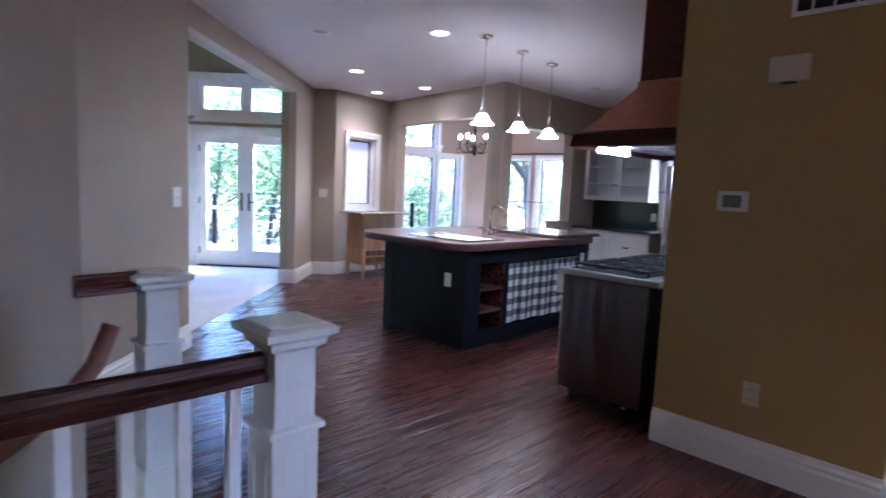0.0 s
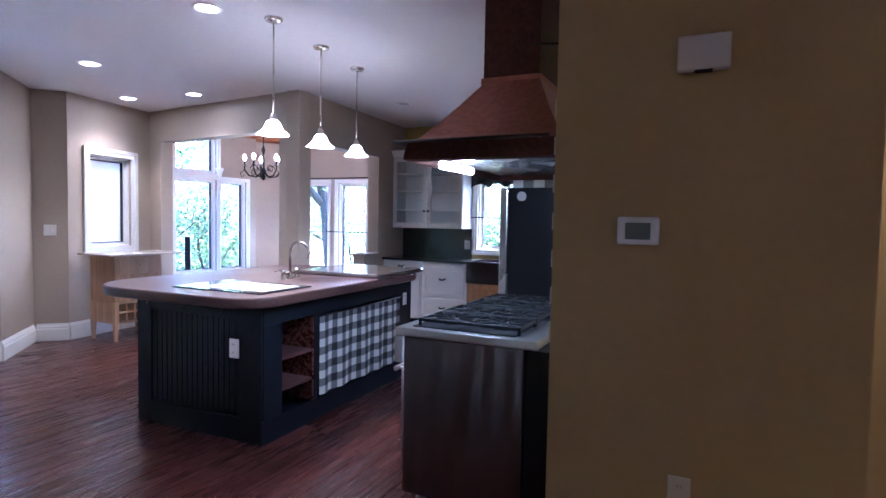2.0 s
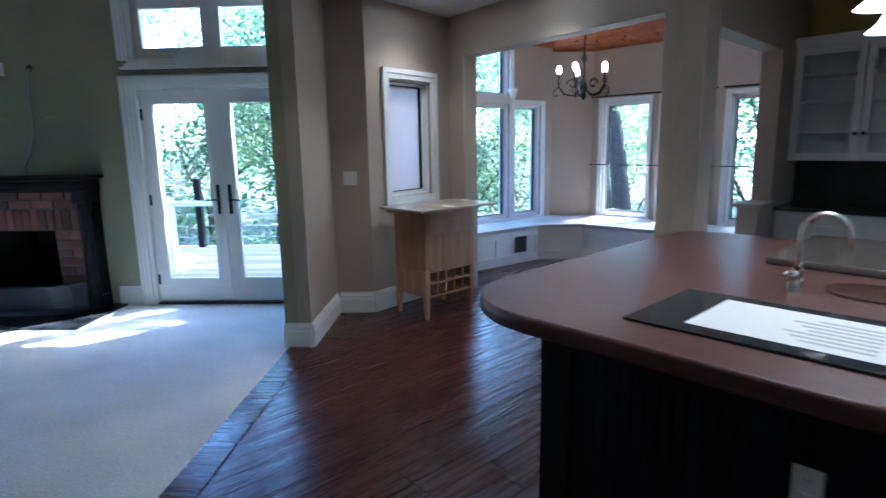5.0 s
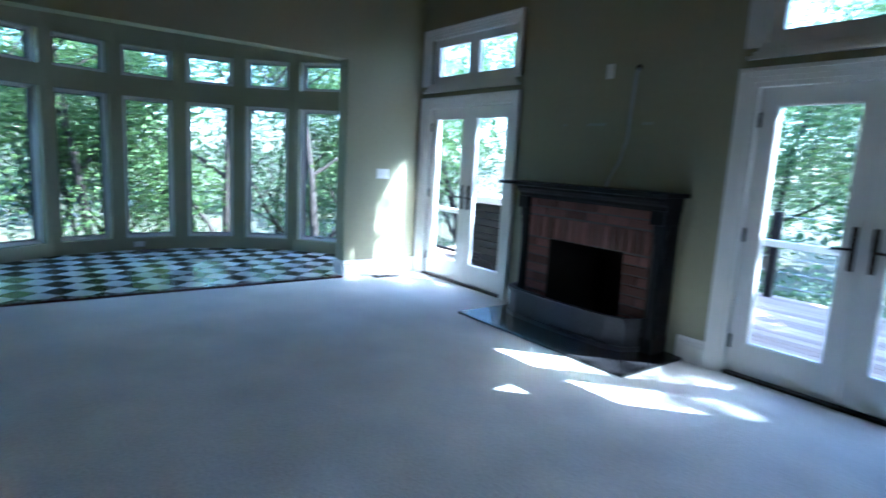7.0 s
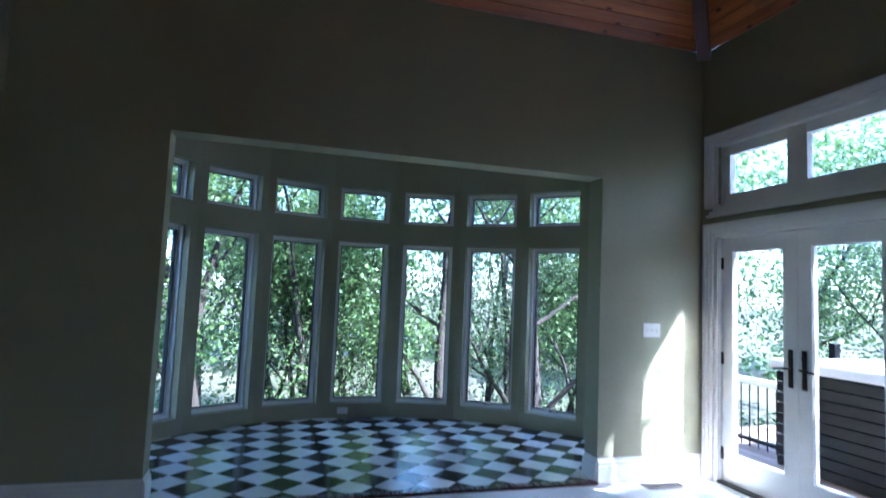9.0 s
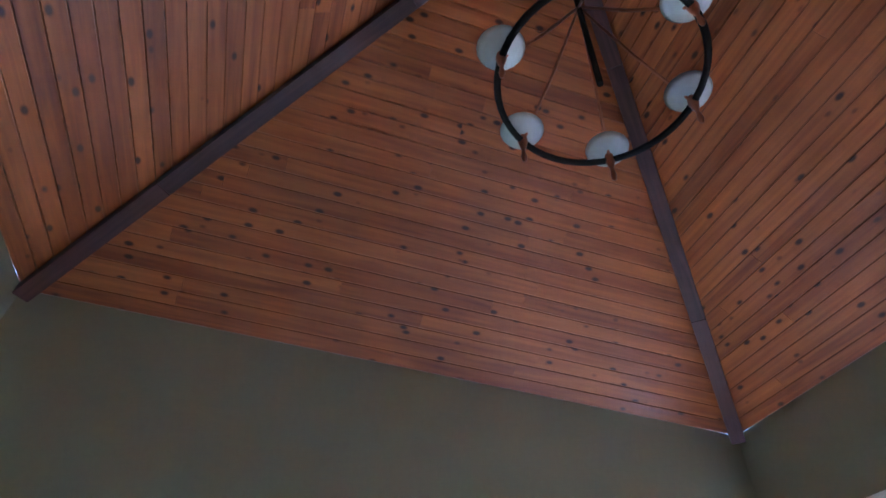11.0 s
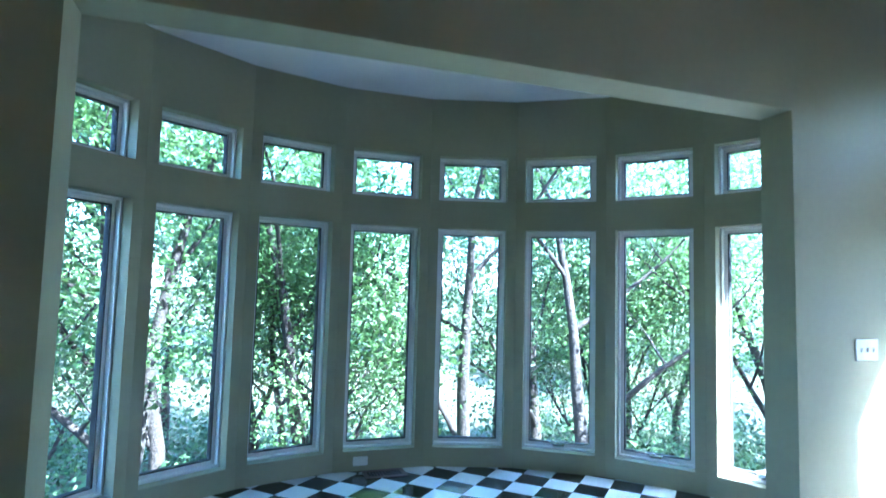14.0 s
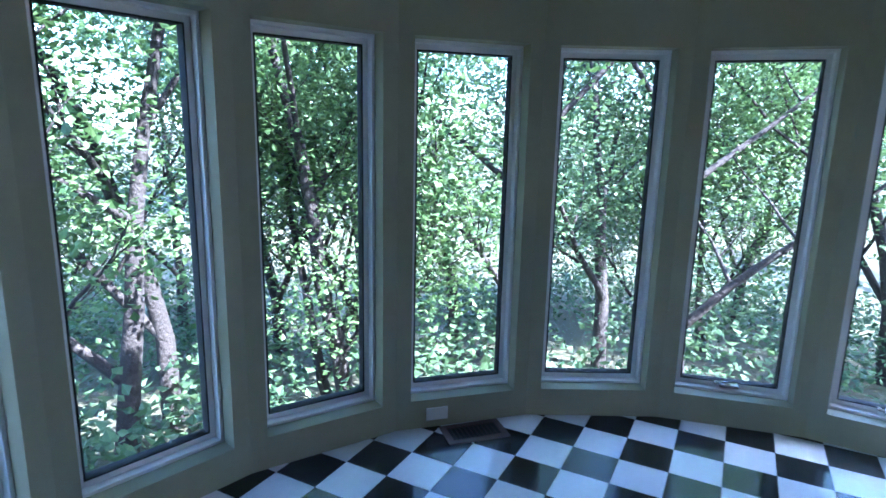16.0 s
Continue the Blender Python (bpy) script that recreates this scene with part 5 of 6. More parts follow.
bm = bmesh.new()
secs = []
for k in range(9):
    f = k / 8
    g = f ** 0.88
    secs.append((hs0 + 0.02 + (0.53 - hs0) * g, hs1 - 0.02 - (hs1 - 0.97) * g, 0.004 + 0.225 * g, hd1 - 0.02 + (0.545 - hd1) * g, HZ + 0.085 + 0.36 * f))
shell(bm, secs)
part("canopy", bm, COPPER, hd, "aged copper flared canopy")
bm = bmesh.new()
shell(bm, [(hs0 + 0.06, hs1 - 0.06, 0.003, hd1 - 0.06, HZ + 0.03), (hs0 + 0.02, hs1 - 0.02, 0.003, hd1 - 0.02, HZ), (hs0, hs1, 0.003, hd1, HZ + 0.01), (hs0 + 0.005, hs1 - 0.005, 0.003, hd1 - 0.005, HZ + 0.05), (hs0 + 0.015, hs1 - 0.015, 0.003, hd1 - 0.015, HZ + 0.09), (hs0 + 0.03, hs1 - 0.03, 0.003, hd1 - 0.03, HZ + 0.09)])
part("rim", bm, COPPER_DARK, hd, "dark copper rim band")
part("filter_plate", box(hs0 + 0.04, hs1 - 0.04, 0.01, hd1 - 0.04, HZ + 0.03, HZ + 0.04), STEEL, hd, "steel underside")
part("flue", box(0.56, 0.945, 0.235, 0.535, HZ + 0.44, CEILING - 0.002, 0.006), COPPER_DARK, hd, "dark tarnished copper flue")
part("flue_band", box(0.55, 0.955, 0.225, 0.545, HZ + 0.435, HZ + 0.47, 0.004), COPPER, hd)
part("lamp_tube", tube(bmesh.new(), [(0.26, 0.62, HZ - 0.005), (0.62, 0.62, HZ - 0.005)], 0.02, 10), TUBE, hd, "lit white tube lamp")
rl = bmesh.new()
tube(rl, [(hs0 - 0.03, 0.05, HZ + 0.09), (hs0 - 0.03, hd1 + 0.03, HZ + 0.09), (hs1 + 0.03, hd1 + 0.03, HZ + 0.09), (hs1 + 0.03, 0.05, HZ + 0.09)], 0.008, 8)
for s, d in ((hs0, hd1), (hs1, hd1), (hs0, 0.1), (hs1, 0.1)):
    tube(rl, [(s + (0.02 if s == hs0 else -0.02), min(d, hd1 - 0.02), HZ + 0.09), (s + (-0.03 if s == hs0 else 0.03), d + (0.03 if d == hd1 else 0), HZ + 0.09)], 0.006, 6)
part("pot_rail", rl, BRONZE, hd, "dark pot rail round the rim")
wire = thing("hood_wire", "black wire from the flue to the wall", "wire", RM)
part("cord", tube(bmesh.new(), [(0.565, 0.26, 2.30), (0.55, 0.16, 2.285), (0.54, 0.08, 2.28), (0.53, 0.004, 2.29)], 0.006, 6), BLACK, wire)

fg = thing("refrigerator", "refrigerator with a black side and steel door edge", "refrigerator", RM @ pose(1.80, 0.10, 0))
part("cabinet", box(0.0, 0.90, 0.0, 0.70, 0.02, 1.66, 0.01), BLACK, fg, "matt black cabinet side")
part("door", box(0.0, 0.445, 0.705, 0.77, 0.06, 1.66, 0.012), STEEL, fg, "stainless steel door")
part("door", box(0.452, 0.90, 0.705, 0.77, 0.06, 1.66, 0.012), STEEL, fg, "stainless steel door")
part("magnet", tube(bmesh.new(), [(0.0, 0.60, 1.595), (-0.008, 0.60, 1.595)], 0.035, 18), PLASTIC, fg, "round white magnet")
for x in (0.40, 0.50):
    part("door_handle", tube(bmesh.new(), [(x, 0.78, 0.7), (x, 0.82, 0.72), (x, 0.82, 1.5), (x, 0.78, 1.52)], 0.012, 8), STEEL, fg)
bx = thing("fridge_top_cloth", "checked cloth valance strip above the refrigerator", "cloth", RM @ pose(1.82, 0.14, 1.66))
for k in range(8):
    part("check", box(0.0, 0.01, 0.0 + k * 0.08, 0.075 + k * 0.08, 0.0, 0.07), CLOTH_W if k % 2 else CLOTH_G, bx)
part("hem", box(0.0, 0.01, 0.0, 0.64, 0.07, 0.09), CLOTH_W, bx)

# ---- sink wall units ----
SM = along(K_NORTH, K_EAST)


def pull(parent, x, y, z):
    b = bmesh.new()
    tube(b, [(x - 0.04, y, z + 0.006), (x - 0.032, y - 0.02, z - 0.006), (x, y - 0.026, z - 0.010), (x + 0.032, y - 0.02, z - 0.006), (x + 0.04, y, z + 0.006)], 0.010, 8)
    part("pull", b, BRONZE, parent, "dark bronze cup pull")


def panel_front(x0, x1, z0, z1, y, rail=0.055):
    b = bmesh.new()
    for a in ((x0, x0 + rail, z0, z1), (x1 - rail, x1, z0, z1), (x0 + rail, x1 - rail, z0, z0 + rail), (x0 + rail, x1 - rail, z1 - rail, z1)):
        quad_box(b, a[0], a[1], y - 0.02, y, a[2], a[3], bevel=0.003)
    quad_box(b, x0 + rail - 0.004, x1 - rail + 0.004, y - 0.010, y, z0 + rail - 0.004, z1 - rail + 0.004)
    return b


def base_unit(x0, x1, fronts, label):
    t = thing("base_cabinet", label, "cabinet", SM, group="kitchen base cabinets")
    part("body", box(x0, x1, -0.58, -0.005, 0.10, 0.865), WHITE, t)
    part("plinth", box(x0, x1, -0.52, -0.005, 0.0, 0.10), BLACK, t, "dark recessed plinth")
    for z0, z1 in fronts:
        f = part("drawer_front", panel_front(x0 + 0.015, x1 - 0.015, z0, z1, -0.58), WHITE, t)
        pull(f, (x0 + x1) / 2, -0.60, (z0 + z1) / 2 + 0.02)
    return t


base_unit(0.02, 0.60, ((0.70, 0.85), (0.41, 0.68), (0.12, 0.39)), "white panelled drawer base cabinet under black granite")
base_unit(0.61, 1.24, ((0.41, 0.85), (0.12, 0.39)), "white two-drawer base cabinet under black granite")
su = thing("sink_cabinet", "honey oak sink cabinet below a dark farmhouse sink", "cabinet", SM)
part("body", box(1.26, 2.24, -0.58, -0.005, 0.10, 0.62), OAK, su)
part("side_post", box(1.245, 1.262, -0.60, -0.005, 0.0, 0.865), WHITE, su)
part("plinth", box(1.26, 2.24, -0.52, -0.005, 0.0, 0.10), BLACK, su)
for a, b, kx in ((1.275, 1.745, 1.715), (1.755, 2.225, 1.785)):
    f = part("door", panel_front(a, b, 0.12, 0.61, -0.58), OAK, su)
    part("knob", lathe(bmesh.new(), [(0, 0.034), (0.018, 0.028), (0.02, 0.018), (0.008, 0.008), (0.008, 0)], (0, 0, 0), 12), PLASTIC, f, "white china knob").matrix_local = pose(kx, -0.60, 0.54, 90, 0, 0)
fs = thing("farmhouse_sink", "dark apron-front farmhouse sink", "sink", SM)
ap = bmesh.new()
quad_box(ap, 1.27, 2.23, -0.64, -0.60, 0.625, 0.90, bevel=0.012)
quad_box(ap, 1.27, 1.31, -0.60, -0.14, 0.64, 0.90)
quad_box(ap, 2.19, 2.23, -0.60, -0.14, 0.64, 0.90)
quad_box(ap, 1.31, 2.19, -0.60, -0.14, 0.64, 0.68)
quad_box(ap, 1.31, 2.19, -0.18, -0.14, 0.68, 0.90)
part("basin", ap, mat("dark brown fireclay", (0.03, 0.022, 0.02), 0.2, vary=0.3), fs)
bridge_faucet(SM @ pose(1.75, -0.09, 0.90, 0, 0, -90), "dark nickel bridge faucet behind the sink", 0.26, 0.18)
bo = thing("soap_bottle", "small dark soap bottle by the sink", "bottle", SM @ pose(2.10, -0.08, 0.90))
part("bottle", lathe(bmesh.new(), [(0, 0), (0.03, 0), (0.03, 0.10), (0.012, 0.125), (0.012, 0.15), (0, 0.15)], sides=14), mat("blue-grey bottle", (0.05, 0.08, 0.11), 0.2), bo)
ctop = bmesh.new()
quad_box(ctop, 0.0, 1.27, -0.64, -0.004, 0.868, 0.90, bevel=0.005)
quad_box(ctop, 1.27, 2.23, -0.138, -0.004, 0.868, 0.90, bevel=0.005)
quad_box(ctop, 2.23, 3.4, -0.64, -0.004, 0.868, 0.90, bevel=0.005)
gw = tagged(link("granite_worktop", ctop, GRANITE), "polished black granite worktop along the sink wall", "worktop")
gw.matrix_world = SM
bs = setting("backsplash", box(0.0, 1.16 - 0.075, -0.012, -0.002, 0.90, 1.30), GRANITE, "polished black granite backsplash", "backsplash")
bs.matrix_world = SM
uc = thing("wall_cabinet", "white wall cabinet with two glazed doors and empty shelves", "cabinet", SM)
U0, U1, UZ0, UZ1, UD = 0.02, 1.08, 1.30, 2.28, -0.33
cab = bmesh.new()
for a in ((U0, U0 + 0.02, UZ0, UZ1), (U1 - 0.02, U1, UZ0, UZ1)):
    quad_box(cab, a[0], a[1], UD, -0.004, a[2], a[3])
for z in (UZ0, UZ1 - 0.02):
    quad_box(cab, U0 + 0.02, U1 - 0.02, UD, -0.004, z, z + 0.02)
quad_box(cab, U0 + 0.02, U1 - 0.02, -0.012, -0.004, UZ0 + 0.02, UZ1 - 0.02)
part("body", cab, WHITE, uc)
for z in (1.54, 1.80, 2.04):
    part("shelf", box(U0 + 0.02, U1 - 0.02, UD + 0.03, -0.012, z, z + 0.018), WHITE, uc)
mid = (U0 + U1) / 2
for a, b, kx in ((U0 + 0.004, mid - 0.002, mid - 0.03), (mid + 0.002, U1 - 0.004, mid + 0.03)):
    d = bmesh.new()
    for q in ((a, a + 0.06, UZ0, UZ1), (b - 0.06, b, UZ0, UZ1), (a + 0.06, b - 0.06, UZ0, UZ0 + 0.07), (a + 0.06, b - 0.06, UZ1 - 0.07, UZ1)):
        quad_box(d, q[0], q[1], UD - 0.022, UD, q[2], q[3], bevel=0.003)
    dd = part("door", d, WHITE, uc)
    g = part("pane", box(a + 0.06, b - 0.06, UD - 0.012, UD - 0.008, UZ0 + 0.07, UZ1 - 0.07), GLASS, dd)
    g.visible_shadow = False
    kb = part("knob", lathe(bmesh.new(), [(0, 0.03), (0.015, 0.026), (0.016, 0.016), (0.006, 0.008), (0.006, 0)], (0, 0, 0), 12), BRONZE, dd, "dark oval knob")
    kb.matrix_local = pose(kx, UD - 0.022, 1.53, 90, 0, 0)
cr = bmesh.new()
extrude_profile(cr, [(-0.004, 2.28), (-0.36, 2.28), (-0.37, 2.30), (-0.40, 2.34), (-0.41, 2.36), (-0.004, 2.36)], U1 - U0 + 0.06, pose(U0 - 0.03, 0, 0))
part("crown_moulding", cr, WHITE, uc)
brk = bmesh.new()
pts = [(0, 0), (0.55, 0), (0.55, -0.10), (0.40, -0.13), (0.28, -0.20), (0.12, -0.24), (0, -0.24)]
for y0, y1 in ((UD, UD + 0.03),):
    lo = [brk.verts.new((U1 + x, y0, 2.28 + z)) for x, z in pts]
    hi = [brk.verts.new((U1 + x, y1, 2.28 + z)) for x, z in pts]
    brk.faces.new(lo)
    brk.faces.new(hi[::-1])
    for i in range(len(pts)):
        j = (i + 1) % len(pts)
        brk.faces.new((lo[i], lo[j], hi[j], hi[i]))
part("valance_board", brk, WHITE, uc, "scalloped white valance board")
wall_plate("wall_outlet", SM @ pose(1.02, -0.013, 1.08), "white outlet on the black backsplash", "outlet", 0.08, 0.12, kind="outlet")
va = thing("window_valance", "dark floral fabric valance over the sink window", "valance", SM @ pose(1.08, -0.05, 1.86))
v = bmesh.new()
vv = {}
for i in range(41):
    for j in range(5):
        u = i / 40
        drop = 0.19 - 0.05 * abs(math.sin(u * math.pi * 4))
        vv[i, j] = v.verts.new((u * 0.98, -0.02 * math.sin(u * 60) * (j / 4), 0.19 - drop * j / 4))
for i in range(40):
    for j in range(4):
        v.faces.new((vv[i, j], vv[i + 1, j], vv[i + 1, j + 1], vv[i, j + 1])).smooth = True
part("fabric", v, VALANCE, va)
cr2 = thing("cafe_rod", "thin black cafe curtain rod across the sink window", "curtain rod", SM)
part("rod", tube(bmesh.new(), [(1.02, -0.04, 1.46), (2.2, -0.04, 1.46)], 0.007, 8), BLACK, cr2)
mt = thing("floor_mat", "small blue mat on the hardwood floor", "mat", SM @ pose(1.30, -1.05, 0))
part("mat", box(0, 0.5, 0, 0.32, 0.001, 0.012, 0.004), mat("blue mat", (0.12, 0.22, 0.36), 0.9, vary=0.2), mt)
hw = setting("half_wall", box(1.33, 1.735, -0.03, 0.19, 0.932, 0.962, 0.004), GREIGE, "greige half-wall cap beside the cabinets", "half wall")
hw.matrix_world = along(POST, K_NORTH)

# ---- wine cabinet ----
wc = thing("wine_cabinet", "pale wood cabinet with bottle cubbies and an overhanging top", "cabinet", pose(-1.00, 8.84, 0, 0, 0, 45))
w = bmesh.new()
quad_box(w, 0.0, 0.58, 0.0, 0.42, 0.42, 0.95, bevel=0.004)
part("body", w, BIRCH, wc)
for x in [0.04 + 0.1 * k for k in range(6)]:
    part("rack_upright", box(x - 0.006, x + 0.006, 0.0, 0.40, 0.22, 0.42), BIRCH, wc)
for z in (0.20, 0.315, 0.42):
    part("rack_shelf", box(0.03, 0.55, 0.002, 0.398, z - 0.008, z + 0.008), BIRCH, wc)
part("rack_back", box(0.03, 0.55, 0.40, 0.41, 0.20, 0.42), BLACK, wc)
part("side_panel", box(0.0, 0.012, 0.02, 0.40, 0.20, 0.42), BIRCH, wc)
for x in (0.02, 0.56):
    for y in (0.02, 0.40):
        lg = bmesh.new()
        rr = [[lg.verts.new((x + sx * r, y + sy * r, z)) for sx, sy in ((-1, -1), (1, -1), (1, 1), (-1, 1))] for r, z in ((0.014, 0.0), (0.022, 0.2), (0.022, 0.44))]
        for a, b in zip(rr, rr[1:]):
            for k in range(4):
                lg.faces.new((a[k], a[(k + 1) % 4], b[(k + 1) % 4], b[k]))
        lg.faces.new(rr[0][::-1])
        lg.faces.new(rr[-1])
        part("leg", lg, BIRCH, wc)
dr = part("drawer_front", box(0.05, 0.53, -0.008, 0.0, 0.74, 0.92, 0.003), BIRCH, wc)
part("knob", lathe(bmesh.new(), [(0, 0.02), (0.01, 0.018), (0.005, 0.006), (0.005, 0)], sides=10), NICKEL, dr).matrix_local = pose(0.29, -0.008, 0.84, 90, 0, 0)
wtop = tagged(link("cabinet_top", box(-0.12, 0.80, -0.10, 0.46, 0.952, 0.972, 0.004), mat("mottled stone tile top", (0.42, 0.36, 0.30), 0.25, vary=0.5, scale=9)), "thin mottled stone top overhanging the wine cabinet", "worktop")
wtop.matrix_world = pose(-1.00, 8.84, 0, 0, 0, 45)

# ---- window seat ----
def inset(p, k):
    return (p[0] + (NC[0] - p[0]) * k, p[1] + (NC[1] - p[1]) * k)


FR = [(-0.80, 10.56), (0.26, 11.44), (0.84, 11.45), (2.66, 9.98)]
BK = [(-0.84, 11.18), (0.55, 12.36), (1.13, 12.39), (3.15, 10.47)]
for i in range(3):
    a, b, c, d = FR[i], FR[i + 1], BK[i + 1], BK[i]
    t = thing("bench", "white panelled window bench with a worn top", "bench", group="window seats of the nook")
    bm = bmesh.new()
    prism(bm, [a, b, c, d], 0.0, 0.42)
    part("body", bm, WHITE, t)
    bm = bmesh.new()
    m = along(a, b)
    L = span(a, b)
    prism(bm, [tuple((m @ Vector((-0.0, -0.03, 0)))[:2]), tuple((m @ Vector((L, -0.03, 0)))[:2]), c, d], 0.42, 0.46)
    part("seat_top", bm, mat("scuffed pale seat board", (0.46, 0.42, 0.38), 0.4, vary=0.5, scale=10), t, "scuffed pale seat board")
    n = max(1, round(L / 0.62))
    fr = bmesh.new()
    for k in range(n + 1):
        x = L * k / n
        quad_box(fr, max(0, x - 0.045), min(L, x + 0.045), -0.014, 0.0, 0.12, 0.33, m)
    for z0, z1 in ((0.0, 0.12), (0.33, 0.418)):
        quad_box(fr, 0, L, -0.014, 0.0, z0, z1, m)
    part("panel_frame", fr, WHITE, t)
    if i == 0:
        gv2 = bmesh.new()
        quad_box(gv2, L * 0.70, L * 0.70 + 0.20, -0.018, -0.012, 0.14, 0.34, m)
        part("air_grille", gv2, VENTDARK, t, "dark air return grille")
for k, (u0, u1) in enumerate(((0.02, 1.72), (1.78, 2.6))):
    t = thing("cafe_rod", "thin black cafe curtain rod across the nook windows", "curtain rod", along(NOOK[2], NOOK[3]), group="nook curtain rods")
    part("rod", tube(bmesh.new(), [(u0, -0.07, 1.18), (u1, -0.07, 1.18)], 0.007, 8), BLACK, t)
    for u in (u0 + 0.05, u1 - 0.05, (u0 + u1) / 2):
        part("bracket", tube(bmesh.new(), [(u, 0.0, 1.18), (u, -0.07, 1.18)], 0.006, 6), BLACK, t)
    t = thing("curtain_rod", "thin dark rod above the nook windows", "curtain rod", along(NOOK[2], NOOK[3]), group="nook curtain rods")
    part("rod", tube(bmesh.new(), [(u0, -0.07, 2.10), (u1, -0.07, 2.10)], 0.009, 8), BLACK, t)
    part("bracket", tube(bmesh.new(), [(u0 + 0.05, 0.0, 2.10), (u0 + 0.05, -0.07, 2.10)], 0.006, 6), BLACK, t)
sc = thing("wall_bracket", "small white scroll bracket beside the nook window", "bracket", along(NOOK[0], NOOK[1]) @ pose(1.06, -0.02, 2.02))
part("scroll", lathe(bmesh.new(), [(0.02, 0), (0.03, 0.03), (0.05, 0.12), (0.07, 0.16), (0.06, 0.18), (0, 0.18)], sides=14), WHITE, sc)

# ---- lights ----
def pendant(x, y):
    t = thing("pendant_light", "nickel pendant light with a lit bell-shaped glass shade", "pendant light", pose(x, y, 0), group="pendants over the island")
    part("canopy", lathe(bmesh.new(), [(0.062, CEILING), (0.062, CEILING - 0.012), (0.05, CEILING - 0.022), (0.018, CEILING - 0.03), (0, CEILING - 0.03)], sides=20), NICKEL, t)
    part("rod", tube(bmesh.new(), [(0, 0, CEILING - 0.03), (0, 0, 2.09)], 0.006, 8), NICKEL, t)
    part("socket", lathe(bmesh.new(), [(0.008, 2.11), (0.020, 2.095), (0.024, 2.065), (0.028, 2.055), (0.0, 2.055)], sides=14), NICKEL, t)
    part("shade", lathe(bmesh.new(), [(0.028, 2.06), (0.044, 2.048), (0.054, 2.025), (0.07, 1.995), (0.098, 1.972), (0.108, 1.962), (0.102, 1.962), (0.066, 1.99), (0.048, 2.02), (0.038, 2.04)], sides=28), SHADE, t, "lit alabaster glass bell")
    return t


for x, y in ((0.50, 5.86), (0.88, 6.365), (1.26, 6.87)):
    pendant(x, y)
    spot_lamp((x, y, 1.95), 0.8, 2.4, radius=0.08)


def downlight(x, y, lit=True, watts=3.0):
    t = thing("downlight", "lit recessed ceiling downlight with a white ring" if lit else "unlit recessed ceiling downlight with a white ring", "downlight", pose(x, y, 0), group="kitchen downlights")
    part("ring", lathe(bmesh.new(), [(0.095, CEILING), (0.092, CEILING - 0.008), (0.075, CEILING - 0.008), (0.066, CEILING - 0.001)], sides=28), WHITE, t)
    part("lens", lathe(bmesh.new(), [(0.067, CEILING - 0.003), (0.0, CEILING - 0.003)], sides=28), CANLIT if lit else mat("dull lens", (0.4, 0.4, 0.4), 0.4), t)
    if lit:
        spot_lamp((x, y, CEILING - 0.02), watts, 2.0)


# The last two are unseen, added in the hall to brighten its wall and newels.
for x, y, on in ((-0.97, 7.69, 1), (-1.0, 5.95, 0), (0.09, 5.83, 1), (-0.92, 9.22, 1), (-0.19, 8.66, 1), (2.05, 8.17, 0), (0.5, -0.6, 1), (1.9, 0.6, 1)):
    downlight(x, y, bool(on), 1.8)
rl2 = thing("downlight", "lit recessed downlight under the hall soffit", "downlight", pose(2.70, 2.88, 2.498 - CEILING), group="kitchen downlights")
part("ring", lathe(bmesh.new(), [(0.095, CEILING), (0.092, CEILING - 0.008), (0.075, CEILING - 0.008), (0.066, CEILING - 0.001)], sides=28), WHITE, rl2)
part("lens", lathe(bmesh.new(), [(0.067, CEILING - 0.003), (0.0, CEILING - 0.003)], sides=28), CANLIT, rl2)
spot_lamp((2.70, 2.88, 2.48), 1.3, 2.2)
spot_lamp((RM @ Vector((0.44, 0.62, HZ - 0.04))), 0.5, 2.6, (0.95, 1, 0.95), 0.1)

nc = thing("nook_chandelier", "black scrolled iron chandelier with lit candle bulbs", "chandelier", pose(0.60, 10.40, 0))
part("hub", lathe(bmesh.new(), [(0, 1.93), (0.02, 1.95), (0.035, 1.98), (0.02, 2.02), (0.045, 2.06), (0.02, 2.12), (0.012, 2.30), (0.03, 2.36), (0.012, 2.42), (0.0, 2.46)], sides=14), IRON, nc)
part("chain", tube(bmesh.new(), [(0, 0, 2.45), (0, 0, 3.9)], 0.008, 6), IRON, nc)
